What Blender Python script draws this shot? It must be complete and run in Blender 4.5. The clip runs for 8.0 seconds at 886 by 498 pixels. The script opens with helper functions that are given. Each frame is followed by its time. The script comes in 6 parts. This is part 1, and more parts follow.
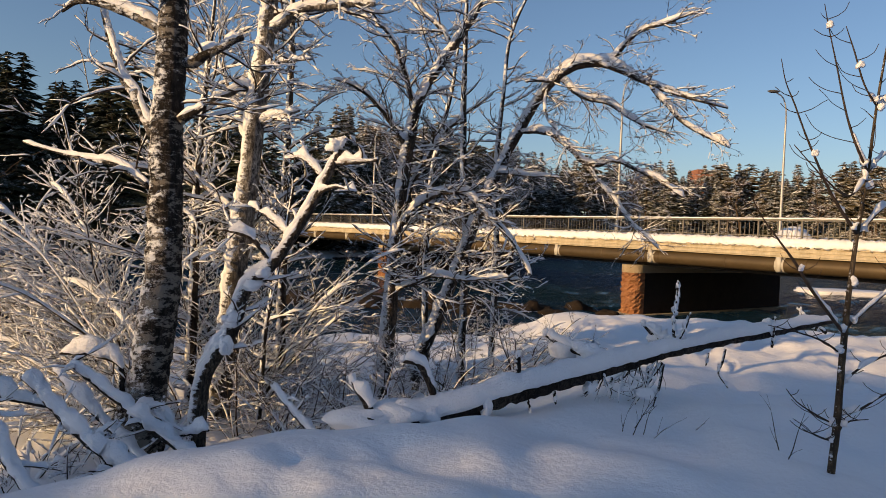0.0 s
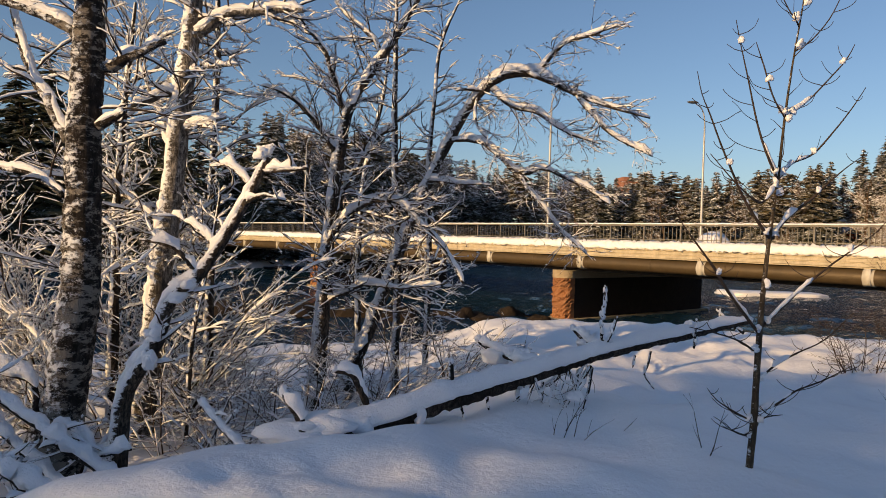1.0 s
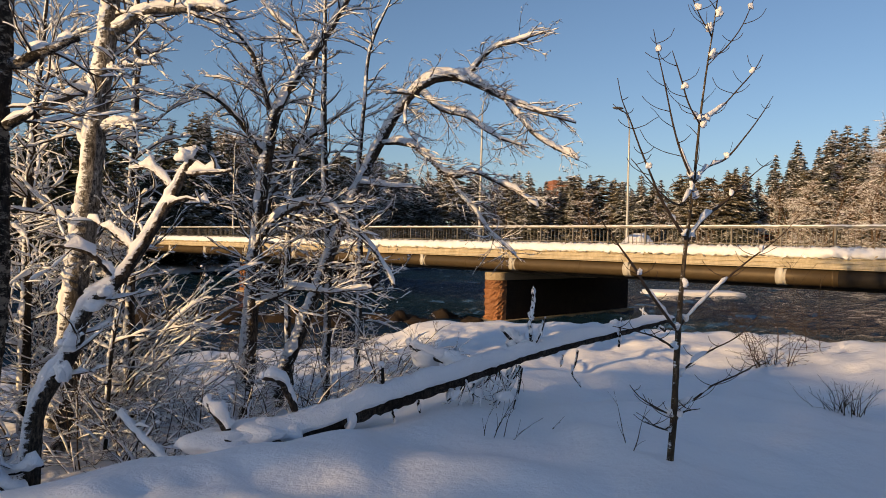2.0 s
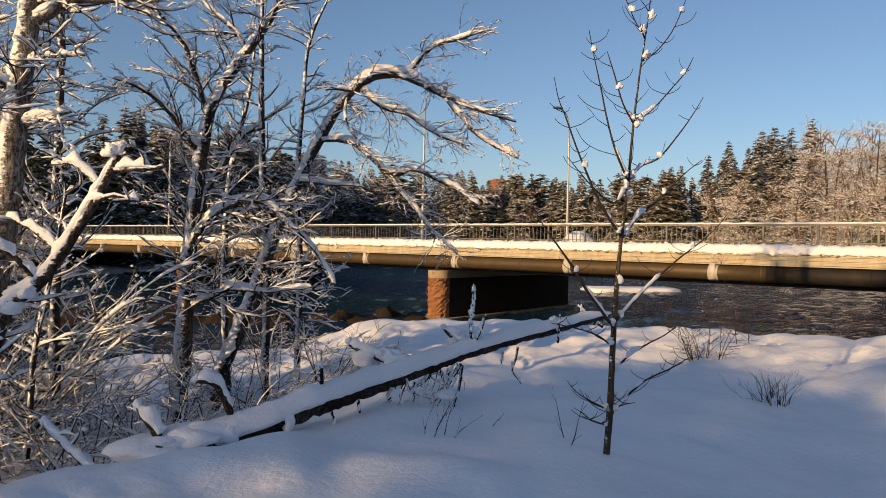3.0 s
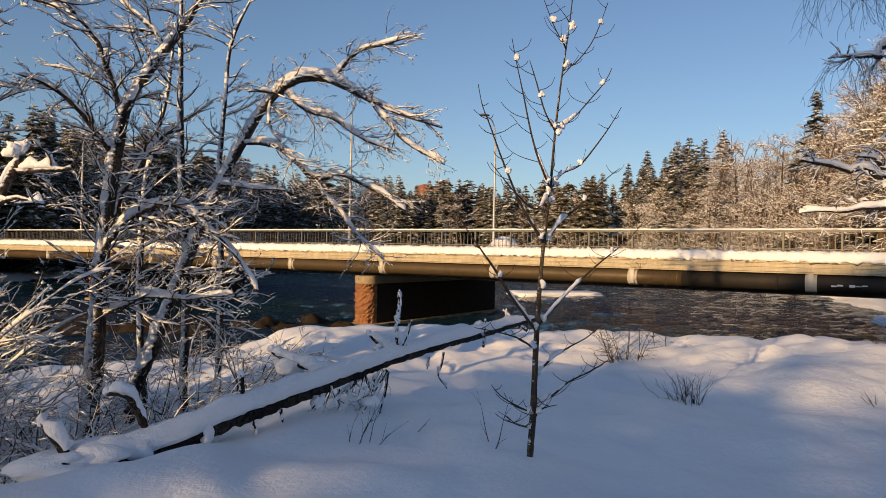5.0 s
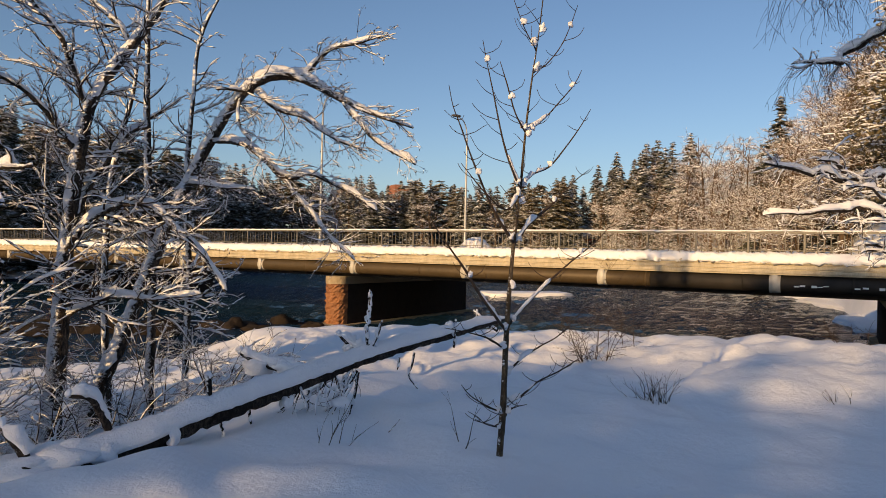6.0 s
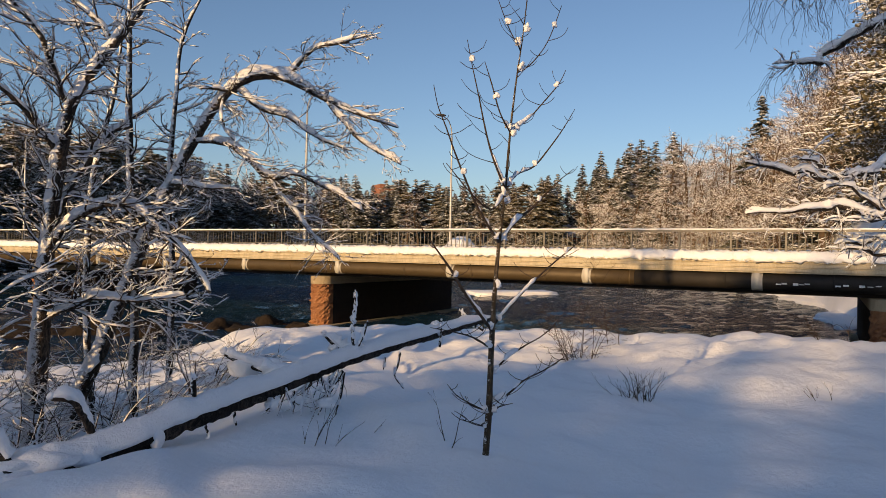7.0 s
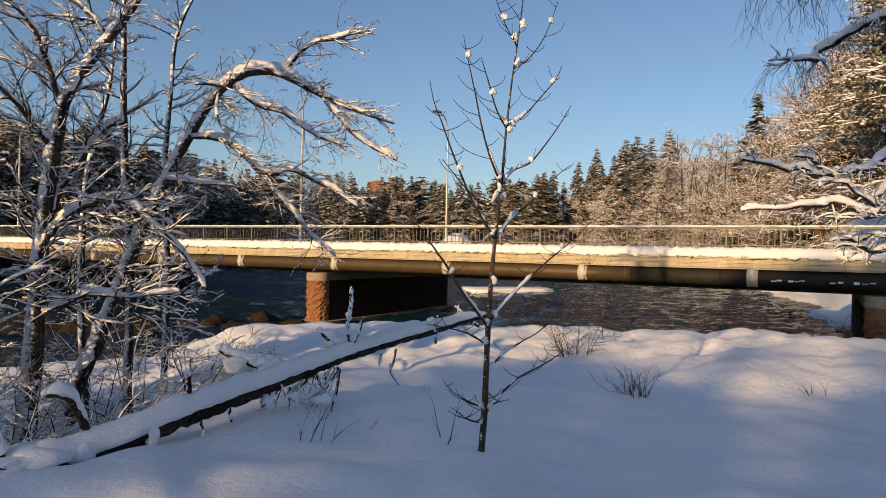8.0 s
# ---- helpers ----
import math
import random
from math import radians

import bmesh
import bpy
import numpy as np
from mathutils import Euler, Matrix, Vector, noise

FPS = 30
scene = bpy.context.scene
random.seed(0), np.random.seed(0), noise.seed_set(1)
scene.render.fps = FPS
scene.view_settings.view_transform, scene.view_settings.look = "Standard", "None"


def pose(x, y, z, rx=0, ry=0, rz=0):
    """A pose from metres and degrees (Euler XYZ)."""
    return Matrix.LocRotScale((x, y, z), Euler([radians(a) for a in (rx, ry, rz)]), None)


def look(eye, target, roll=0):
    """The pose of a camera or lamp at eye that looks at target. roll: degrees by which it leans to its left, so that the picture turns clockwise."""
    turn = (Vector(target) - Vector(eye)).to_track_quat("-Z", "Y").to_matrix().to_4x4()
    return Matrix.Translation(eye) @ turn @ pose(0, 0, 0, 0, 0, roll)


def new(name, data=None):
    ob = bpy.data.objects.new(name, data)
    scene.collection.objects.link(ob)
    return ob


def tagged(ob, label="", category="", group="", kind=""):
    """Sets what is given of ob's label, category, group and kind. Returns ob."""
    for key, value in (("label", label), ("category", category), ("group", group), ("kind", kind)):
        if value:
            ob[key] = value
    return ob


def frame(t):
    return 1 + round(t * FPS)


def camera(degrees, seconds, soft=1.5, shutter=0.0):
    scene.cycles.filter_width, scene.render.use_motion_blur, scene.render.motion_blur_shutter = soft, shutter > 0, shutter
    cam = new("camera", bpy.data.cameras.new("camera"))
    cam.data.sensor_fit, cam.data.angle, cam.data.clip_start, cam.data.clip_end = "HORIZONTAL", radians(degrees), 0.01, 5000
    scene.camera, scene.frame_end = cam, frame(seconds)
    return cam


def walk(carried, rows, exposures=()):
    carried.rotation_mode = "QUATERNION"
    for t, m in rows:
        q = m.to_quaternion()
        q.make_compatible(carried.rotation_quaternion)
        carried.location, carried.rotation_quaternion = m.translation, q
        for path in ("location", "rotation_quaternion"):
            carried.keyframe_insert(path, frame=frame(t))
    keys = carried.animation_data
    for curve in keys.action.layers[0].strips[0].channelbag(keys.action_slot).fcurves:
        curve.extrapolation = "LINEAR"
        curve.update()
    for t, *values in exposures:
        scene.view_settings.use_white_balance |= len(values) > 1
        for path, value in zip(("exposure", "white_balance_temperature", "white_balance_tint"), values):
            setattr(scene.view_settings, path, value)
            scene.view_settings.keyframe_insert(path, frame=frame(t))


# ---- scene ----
cam = camera(65.63, 8.0, soft=0.8)
# seconds, eye x y z, turn about x, y, z in degrees
PATH = [
    (0.0, 0.0000, -0.0000, 1.6000, 88.479, -2.401, 0.064),
    (0.5, 0.0029, 0.0021, 1.6057, 88.903, -2.119, -2.659),
    (1.0, 0.0182, 0.0033, 1.6046, 89.315, -1.861, -5.477),
    (1.5, 0.0392, 0.0046, 1.6039, 89.595, -1.596, -8.332),
    (2.0, 0.0550, -0.0019, 1.6046, 89.737, -1.432, -11.029),
    (3.5, 0.1086, 0.0280, 1.6046, 89.722, -1.161, -17.620),
    (4.0, 0.1100, 0.0280, 1.6051, 89.896, -1.131, -19.129),
    (4.5, 0.1171, 0.0286, 1.6056, 90.112, -1.118, -20.423),
    (6.0, 0.1313, 0.0229, 1.6051, 90.348, -1.312, -24.122),
    (6.5, 0.1293, 0.0188, 1.6077, 90.330, -1.250, -24.902),
    (7.0, 0.1287, 0.0199, 1.6079, 90.319, -1.066, -25.343),
    (7.5, 0.1318, 0.0287, 1.6059, 90.244, -0.977, -25.582),
    (8.0, 0.1334, 0.0289, 1.6048, 90.050, -1.122, -25.680),
]
EXPOSURES = [(0.0, 0.1, 6600, 14), (8.0, 0.1, 6600, 14)]
walk(cam, [(t, pose(x, y, z, rx, ry, rz)) for t, x, y, z, rx, ry, rz in PATH], EXPOSURES)

# ---- light ----
SUN_AZ = math.atan2(-0.839, -0.545)      # where the sun stands, clockwise from +y
SUN_EL = radians(15.0)
world = bpy.data.worlds.new("winter_sky")
scene.world = world
world.use_nodes = True
wn = world.node_tree.nodes
wl = world.node_tree.links
bg = wn["Background"]
sky = wn.new("ShaderNodeTexSky")
sky.sky_type = "NISHITA"
sky.sun_disc = False
sky.sun_elevation = SUN_EL
sky.sun_rotation = SUN_AZ
sky.air_density = 1.0
sky.dust_density = 1.0
sky.ozone_density = 3.0
wl.new(sky.outputs[0], bg.inputs[0])
bg.inputs[1].default_value = 0.115
sun_data = bpy.data.lights.new("sun", "SUN")
sun_data.energy = 4.8
sun_data.angle = radians(0.55)
sun_data.color = (1.0, 0.655, 0.29)
sun = new("sun", sun_data)
sd = Vector((math.sin(SUN_AZ) * math.cos(SUN_EL), math.cos(SUN_AZ) * math.cos(SUN_EL), math.sin(SUN_EL)))
sun.matrix_world = look(sd * 100, (0, 0, 0))


# ---- materials ----
class Mat:
    """A small builder of node materials."""

    def __init__(self, name, rough=0.8, spec=0.3, metal=0.0):
        self.m = bpy.data.materials.new(name)
        self.m.use_nodes = True
        self.t = self.m.node_tree
        self.b = self.t.nodes["Principled BSDF"]
        self.b.inputs["Roughness"].default_value = rough
        self.b.inputs["Specular IOR Level"].default_value = spec
        self.b.inputs["Metallic"].default_value = metal
        self.co = self.t.nodes.new("ShaderNodeTexCoord").outputs["Object"]

    def n(self, kind):
        return self.t.nodes.new(kind)

    def link(self, a, b):
        self.t.links.new(a, b)

    def coords(self, scale):
        mp = self.n("ShaderNodeMapping")
        mp.inputs["Scale"].default_value = scale
        self.link(self.co, mp.inputs["Vector"])
        return mp.outputs[0]

    def noise(self, scale, detail=5.0, rough=0.6, stretch=(1, 1, 1)):
        t = self.n("ShaderNodeTexNoise")
        t.inputs["Scale"].default_value = scale
        t.inputs["Detail"].default_value = detail
        t.inputs["Roughness"].default_value = rough
        self.link(self.coords(stretch), t.inputs["Vector"])
        return t.outputs["Fac"]

    def ramp(self, fac, stops):
        r = self.n("ShaderNodeValToRGB")
        e = r.color_ramp.elements
        while len(e) < len(stops):
            e.new(0.5)
        for el, (p, c) in zip(e, stops):
            el.position = p
            el.color = (*c, 1.0) if len(c) == 3 else c
        self.link(fac, r.inputs["Fac"])
        return r.outputs["Color"]

    def mix(self, fac, a, b, mode="MIX"):
        x = self.n("ShaderNodeMix")
        x.data_type = "RGBA"
        x.blend_type = mode
        for s, v in ((x.inputs["Factor"], fac), (x.inputs["A"], a), (x.inputs["B"], b)):
            if isinstance(v, (int, float)):
                s.default_value = v
            elif isinstance(v, tuple):
                s.default_value = (*v, 1.0)
            else:
                self.link(v, s)
        return x.outputs["Result"]

    def maths(self, op, a, b=0.0):
        x = self.n("ShaderNodeMath")
        x.operation = op
        for s, v in zip(x.inputs, (a, b)):
            if isinstance(v, (int, float)):
                s.default_value = v
            else:
                self.link(v, s)
        return x.outputs[0]

    def facing(self, way):
        """How far the surface faces a fixed direction of the world."""
        g = self.n("ShaderNodeNewGeometry")
        d = self.n("ShaderNodeVectorMath")
        d.operation = "DOT_PRODUCT"
        self.link(g.outputs["Normal"], d.inputs[0])
        d.inputs[1].default_value = way
        return d.outputs["Value"]

    def colour(self, c):
        if isinstance(c, tuple):
            self.b.inputs["Base Color"].default_value = (*c, 1.0)
        else:
            self.link(c, self.b.inputs["Base Color"])
        return self

    def bump(self, fac, strength=0.3, dist=0.02):
        b = self.n("ShaderNodeBump")
        b.inputs["Strength"].default_value = strength
        b.inputs["Distance"].default_value = dist
        self.link(fac, b.inputs["Height"])
        self.link(b.outputs[0], self.b.inputs["Normal"])
        return self

    def rough(self, fac, lo, hi):
        r = self.n("ShaderNodeMapRange")
        r.inputs["To Min"].default_value = lo
        r.inputs["To Max"].default_value = hi
        self.link(fac, r.inputs["Value"])
        self.link(r.outputs[0], self.b.inputs["Roughness"])
        return self


SNOW = (0.86, 0.88, 0.91)


def mat_ground():
    k = Mat("ground_snow", 0.55, 0.35)
    big = k.noise(0.9, 4, 0.55)
    fine = k.noise(60, 3, 0.7)
    mid = k.noise(9, 4, 0.6)
    col = k.ramp(big, [(0.3, (0.83, 0.85, 0.89)), (0.7, (0.89, 0.9, 0.92))])
    k.colour(col)
    h = k.maths("ADD", k.maths("MULTIPLY", fine, 0.25), mid)
    k.bump(h, 0.5, 0.045)
    k.b.inputs["Subsurface Weight"].default_value = 0.0
    return k.m


def mat_branch_snow():
    k = Mat("branch_snow", 0.6, 0.3)
    f = k.noise(40, 4, 0.65)
    k.colour(k.ramp(k.noise(3, 3), [(0.3, (0.82, 0.84, 0.88)), (0.7, (0.89, 0.9, 0.92))]))
    k.bump(k.maths("ADD", f, k.noise(11, 3, 0.6)), 0.6, 0.03)
    return k.m


def mat_far_snow():
    k = Mat("far_snow", 0.7, 0.2)
    k.colour(k.ramp(k.noise(0.7, 3), [(0.3, (0.66, 0.68, 0.72)), (0.7, (0.84, 0.85, 0.88))]))
    return k.m


def mat_bark(name, dark, light, plaster, coat=0.62, spec=0.2):
    """Bark with flakes and ridges; plaster is how much snow the wind left on one side."""
    k = Mat(name, 0.9, spec)
    ridge = k.noise(30, 8, 0.8, (1, 1, 0.3))
    fleck = k.noise(16, 6, 0.8, (1, 1, 3.0))
    patch = k.noise(2.2, 4, 0.6)
    c = k.ramp(ridge, [(0.43, dark), (0.5, tuple(0.35 * v for v in light)), (0.62, light)])
    c = k.mix(k.maths("MULTIPLY", k.ramp(fleck, [(0.57, (0, 0, 0)), (0.66, (1, 1, 1))]), k.ramp(k.noise(3.1, 3, 0.6), [(0.45, (0, 0, 0)), (0.62, (1, 1, 1))])), c, tuple(min(0.7, 2.2 * v + 0.04) for v in light))
    c = k.mix(k.ramp(patch, [(0.42, (0, 0, 0)), (0.6, (0.75, 0.75, 0.75))]), c, dark)
    side = k.maths("ADD", k.maths("MULTIPLY", k.facing((-0.75, -0.35, 0.56)), 0.35), k.noise(13, 7, 0.8, (1, 1, 2.2)))
    cover = k.ramp(side, [(coat + 0.14 - plaster, (0, 0, 0)), (coat + 0.2 - plaster, (1, 1, 1))])
    k.colour(k.mix(cover, c, SNOW))
    k.bump(k.maths("ADD", ridge, k.maths("MULTIPLY", cover, 0.8)), 0.8, 0.02)
    return k.m


def mat_flaked(name):
    """Old birch bark: black ridges below, grey papery flakes, specks of blown snow caught in level rows."""
    k = Mat(name, 0.9, 0.2)
    ridge = k.noise(22, 8, 0.8, (1, 1, 0.25))
    flake = k.noise(7, 7, 0.8, (1, 1, 2.2))
    patch = k.noise(1.7, 4, 0.65)
    c = k.ramp(ridge, [(0.42, (0.006, 0.005, 0.004)), (0.55, (0.028, 0.022, 0.018)), (0.7, (0.085, 0.07, 0.055))])
    pale = k.maths("ADD", flake, k.maths("MULTIPLY", patch, 0.55))
    c = k.mix(k.ramp(pale, [(0.775, (0, 0, 0)), (0.83, (0.9, 0.9, 0.9))]), c, (0.26, 0.235, 0.20))
    drift = k.maths("ADD", k.maths("ADD", k.noise(8, 8, 0.85, (1, 1, 1.8)), k.maths("MULTIPLY", k.facing((-0.8, -0.45, 0.4)), 0.13)), k.maths("MULTIPLY", k.noise(2.2, 4, 0.7), 0.5))
    cover = k.ramp(drift, [(0.845, (0, 0, 0)), (0.88, (1, 1, 1))])
    k.colour(k.mix(cover, c, SNOW))
    k.bump(k.maths("ADD", k.maths("ADD", ridge, k.maths("MULTIPLY", flake, 0.6)), k.maths("MULTIPLY", cover, 0.6)), 1.0, 0.03)
    return k.m


def mat_plain(name, a, b, scale=6.0, rough=0.8, bump=0.2, metal=0.0, stretch=(1, 1, 1), spec=0.3, fine=50.0):
    k = Mat(name, rough, spec, metal)
    big = k.noise(scale, 5, 0.65, stretch)
    small = k.noise(fine, 4, 0.7, stretch)
    c = k.ramp(big, [(0.3, a), (0.7, b)])
    k.colour(k.mix(0.35, c, k.ramp(small, [(0.3, a), (0.7, b)])))
    k.bump(k.maths("ADD", big, small), bump, 0.02)
    return k.m


def mat_frosted(name, a, b, cover, size=5.0):
    """Needles with frost and small pads of snow between them."""
    k = Mat(name, 0.9, 0.2)
    c = k.ramp(k.noise(2.0, 4, 0.7), [(0.3, a), (0.7, b)])
    lie = k.maths("ADD", k.noise(size, 5, 0.8), k.maths("MULTIPLY", k.noise(0.35, 2, 0.5), 0.35))
    lie = k.maths("ADD", lie, k.maths("MULTIPLY", k.facing((0.0, 0.0, 1.0)), 0.05))
    f = k.ramp(lie, [(0.82 - cover * 0.3, (0, 0, 0)), (0.94 - cover * 0.3, (0.85, 0.85, 0.85))])
    k.colour(k.mix(f, c, (0.74, 0.76, 0.8)))
    return k.m


def mat_water():
    k = Mat("river_water", 0.05, 0.16)
    k.b.inputs["IOR"].default_value = 1.33
    k.colour((0.007, 0.026, 0.058))
    chop = k.noise(2.8, 6, 0.62, (1.0, 1.0, 1))
    fine = k.noise(9.0, 4, 0.6, (1.0, 1.0, 1))
    k.bump(k.maths("ADD", chop, k.maths("MULTIPLY", fine, 0.3)), 1.0, 0.34)
    return k.m


def mat_stone(name, a, b, c):
    k = Mat(name, 0.9, 0.2)
    big = k.noise(1.6, 6, 0.7)
    small = k.noise(18, 5, 0.75)
    info = k.n("ShaderNodeObjectInfo").outputs["Random"]
    col = k.mix(k.ramp(big, [(0.35, (0, 0, 0)), (0.65, (1, 1, 1))]), a, b)
    col = k.mix(k.ramp(small, [(0.55, (0, 0, 0)), (0.75, (1, 1, 1))]), col, c)
    col = k.mix(k.maths("MULTIPLY", info, 0.35), col, c)
    k.colour(col)
    k.bump(k.maths("ADD", k.maths("MULTIPLY", big, 2.0), small), 0.9, 0.08)
    return k.m


M_GROUND = mat_ground()
M_SNOW = mat_branch_snow()
M_FARSNOW = mat_far_snow()
M_BARK = mat_bark("alder_bark", (0.014, 0.011, 0.009), (0.15, 0.115, 0.085), 0.0, 0.5)
M_DARKBARK = mat_flaked("dark_trunk_bark")
M_BIRCH = mat_bark("birch_bark", (0.03, 0.026, 0.022), (0.42, 0.38, 0.33), 0.1)
M_TWIG = mat_plain("twig_bark", (0.022, 0.016, 0.012), (0.075, 0.052, 0.038), 20, 0.9)
M_SAP = mat_bark("young_bark", (0.045, 0.035, 0.024), (0.17, 0.13, 0.085), 0.0, 0.7)
M_LOG = mat_bark("log_bark", (0.010, 0.008, 0.007), (0.09, 0.07, 0.055), 0.0, 0.6)
M_WATER = mat_water()
M_DECK = mat_plain("deck_concrete", (0.30, 0.26, 0.18), (0.60, 0.53, 0.40), 1.3, 0.85, 0.3, stretch=(2, 2, 0.7), fine=9.0)
# underside concrete, painted near black for the shade under the bridge
M_SHADECONCRETE = mat_plain("shade_dark_concrete", (0.025, 0.021, 0.019), (0.06, 0.05, 0.04), 1.0, 0.9)
M_PIPE = mat_plain("pipe_cladding", (0.055, 0.04, 0.022), (0.105, 0.075, 0.04), 1.2, 0.5, 0.1, 0.25)
M_BLACKPIPE = mat_plain("pipe_black", (0.010, 0.009, 0.008), (0.028, 0.023, 0.019), 1.6, 0.7, 0.2)
M_COLLAR = mat_plain("collar_metal", (0.42, 0.40, 0.35), (0.6, 0.57, 0.5), 3, 0.6, 0.1)
M_RAIL = mat_plain("galvanised_rail", (0.10, 0.097, 0.09), (0.2, 0.19, 0.17), 5, 0.55, 0.1, 0.3)
M_STONE = mat_stone("red_granite", (0.30, 0.13, 0.06), (0.42, 0.21, 0.10), (0.16, 0.075, 0.045))
# pier flank stone: near-black colour stands in for the shade below the deck
M_SHADESTONE = mat_stone("shade_dark_stone", (0.03, 0.022, 0.018), (0.05, 0.035, 0.027), (0.02, 0.016, 0.014))
M_CAP = mat_stone("pale_capstone", (0.42, 0.34, 0.22), (0.5, 0.41, 0.28), (0.28, 0.2, 0.12))
M_ROCK = mat_stone("wet_rock", (0.012, 0.010, 0.008), (0.028, 0.020, 0.014), (0.05, 0.034, 0.022))
M_LAMP = mat_plain("lamp_steel", (0.38, 0.38, 0.37), (0.5, 0.5, 0.48), 3, 0.5, 0.05, 0.4)
M_NEEDLE = mat_frosted("spruce_needles", (0.022, 0.03, 0.022), (0.06, 0.066, 0.042), 0.16)
M_FROST = mat_frosted("frosted_needles", (0.03, 0.036, 0.026), (0.075, 0.072, 0.048), 0.36)
M_PINE = mat_frosted("pine_needles", (0.06, 0.052, 0.028), (0.16, 0.125, 0.065), 0.4)
M_FARTWIG = mat_plain("far_twigs", (0.09, 0.055, 0.034), (0.21, 0.135, 0.08), 3, 0.95)
M_TRUNKFAR = mat_plain("far_trunks", (0.05, 0.035, 0.025), (0.14, 0.095, 0.06), 3, 0.95)
M_GRASS = mat_plain("dry_grass", (0.025, 0.02, 0.014), (0.085, 0.062, 0.038), 20, 0.9)
M_BRICK = mat_plain("red_facade", (0.2, 0.085, 0.05), (0.28, 0.12, 0.07), 0.5, 0.9)
M_REDWOOD = mat_plain("red_boards", (0.30, 0.07, 0.03), (0.4, 0.1, 0.05), 2, 0.9)
M_DARKROOF = mat_plain("dark_cladding", (0.05, 0.05, 0.055), (0.1, 0.1, 0.1), 1, 0.8)
M_GLASS = mat_plain("window_glass", (0.02, 0.025, 0.03), (0.04, 0.05, 0.06), 1, 0.1, 0.0)
M_PAINT = mat_plain("white_spray_paint", (0.62, 0.62, 0.6), (0.75, 0.75, 0.72), 6, 0.8)


# ---- mesh helpers ----
class Acc:
    """Collects vertices and faces of one mesh."""

    def __init__(self):
        self.v, self.f, self.c = [], [], 0

    def add(self, verts, faces):
        self.v.append(np.asarray(verts, dtype=float))
        self.f.extend(tuple(i + self.c for i in q) for q in faces)
        self.c += len(verts)

    def mesh(self, name, mat, smooth=True):
        me = bpy.data.meshes.new(name)
        v = np.concatenate(self.v) if self.v else np.zeros((0, 3))
        me.from_pydata(v.tolist(), [], self.f)
        me.materials.append(mat)
        if smooth:
            me.polygons.foreach_set("use_smooth", [True] * len(me.polygons))
        me.update()
        return me


def thing(name, label, category, group="", kind="", at=(0, 0, 0)):
    """An empty that carries the parts of one thing."""
    ob = new(name)
    ob.location = at
    ob.empty_display_size = 0.1
    return tagged(ob, label, category, group, kind)


def part(name, acc, mat, parent, label="", smooth=True):
    """Links collected geometry as one mesh object under a thing or a part. Vertices are in world metres."""
    me = acc if isinstance(acc, bpy.types.Mesh) else acc.mesh(name, mat, smooth)
    ob = new(name, me)
    if parent is not None:
        ob.parent = parent
        p = parent
        off = Vector((0, 0, 0))
        while p is not None:
            off += p.location
            p = p.parent
        ob.location = -off if not isinstance(acc, bpy.types.Mesh) else ob.location
    if label:
        tagged(ob, label)
    return ob


def single(name, acc, mat, label, category, group="", kind="", smooth=True):
    return tagged(new(name, acc.mesh(name, mat, smooth)), label, category, group, kind)


def box(acc, c, size, ax=(1, 0), bevel=0.0):
    """A box about centre c with its length along the plan direction ax; bevel chamfers its upright and top edges."""
    ax = np.array([ax[0], ax[1], 0.0])
    ax /= np.linalg.norm(ax)
    ay = np.array([-ax[1], ax[0], 0.0])
    l, w, h = (s / 2 for s in size)
    b = min(bevel, l * 0.9, w * 0.9, h * 0.9)
    if b <= 0:
        ring = [(-l, -w), (l, -w), (l, w), (-l, w)]
        levels = [(-h, 0), (h, 0)]
    else:
        ring = [(-l + b, -w), (l - b, -w), (l, -w + b), (l, w - b), (l - b, w), (-l + b, w), (-l, w - b), (-l, -w + b)]
        levels = [(-h, b), (-h + b, 0), (h - b, 0), (h, b)]
    vs = []
    for z, ins in levels:
        for x, y in ring:
            fx, fy = (l - ins) / l, (w - ins) / w
            vs.append(np.array(c) + ax * x * fx + ay * y * fy + np.array([0, 0, z]))
    n = len(ring)
    fs = [tuple(range(n - 1, -1, -1)), tuple(range(len(vs) - n, len(vs)))]
    for k in range(len(levels) - 1):
        for i in range(n):
            j = (i + 1) % n
            fs.append((k * n + i, k * n + j, (k + 1) * n + j, (k + 1) * n + i))
    acc.add(vs, fs)


def spline(ctrl, step):
    """A smooth line through control points (x, y, z, r), cut into pieces of about step metres."""
    c = np.asarray(ctrl, float)
    p = np.vstack([2 * c[0] - c[1], c, 2 * c[-1] - c[-2]])
    out = []
    for i in range(1, len(p) - 2):
        n = max(1, int(round(np.linalg.norm(p[i + 1, :3] - p[i, :3]) / step)))
        t = np.linspace(0, 1, n, endpoint=False)[:, None]
        a, b, d, e = p[i - 1], p[i], p[i + 1], p[i + 2]
        out.append(0.5 * (2 * b + (d - a) * t + (2 * a - 5 * b + 4 * d - e) * t ** 2 + (3 * b - a - 3 * d + e) * t ** 3))
    out.append(c[-1:])
    q = np.vstack(out)
    q[:, 3] = np.maximum(q[:, 3], 0.0015)
    return q


def frames(pts):
    t = np.gradient(pts, axis=0) if len(pts) > 2 else np.repeat(pts[1:] - pts[:1], 2, axis=0)
    t /= np.linalg.norm(t, axis=1, keepdims=True) + 1e-9
    return t


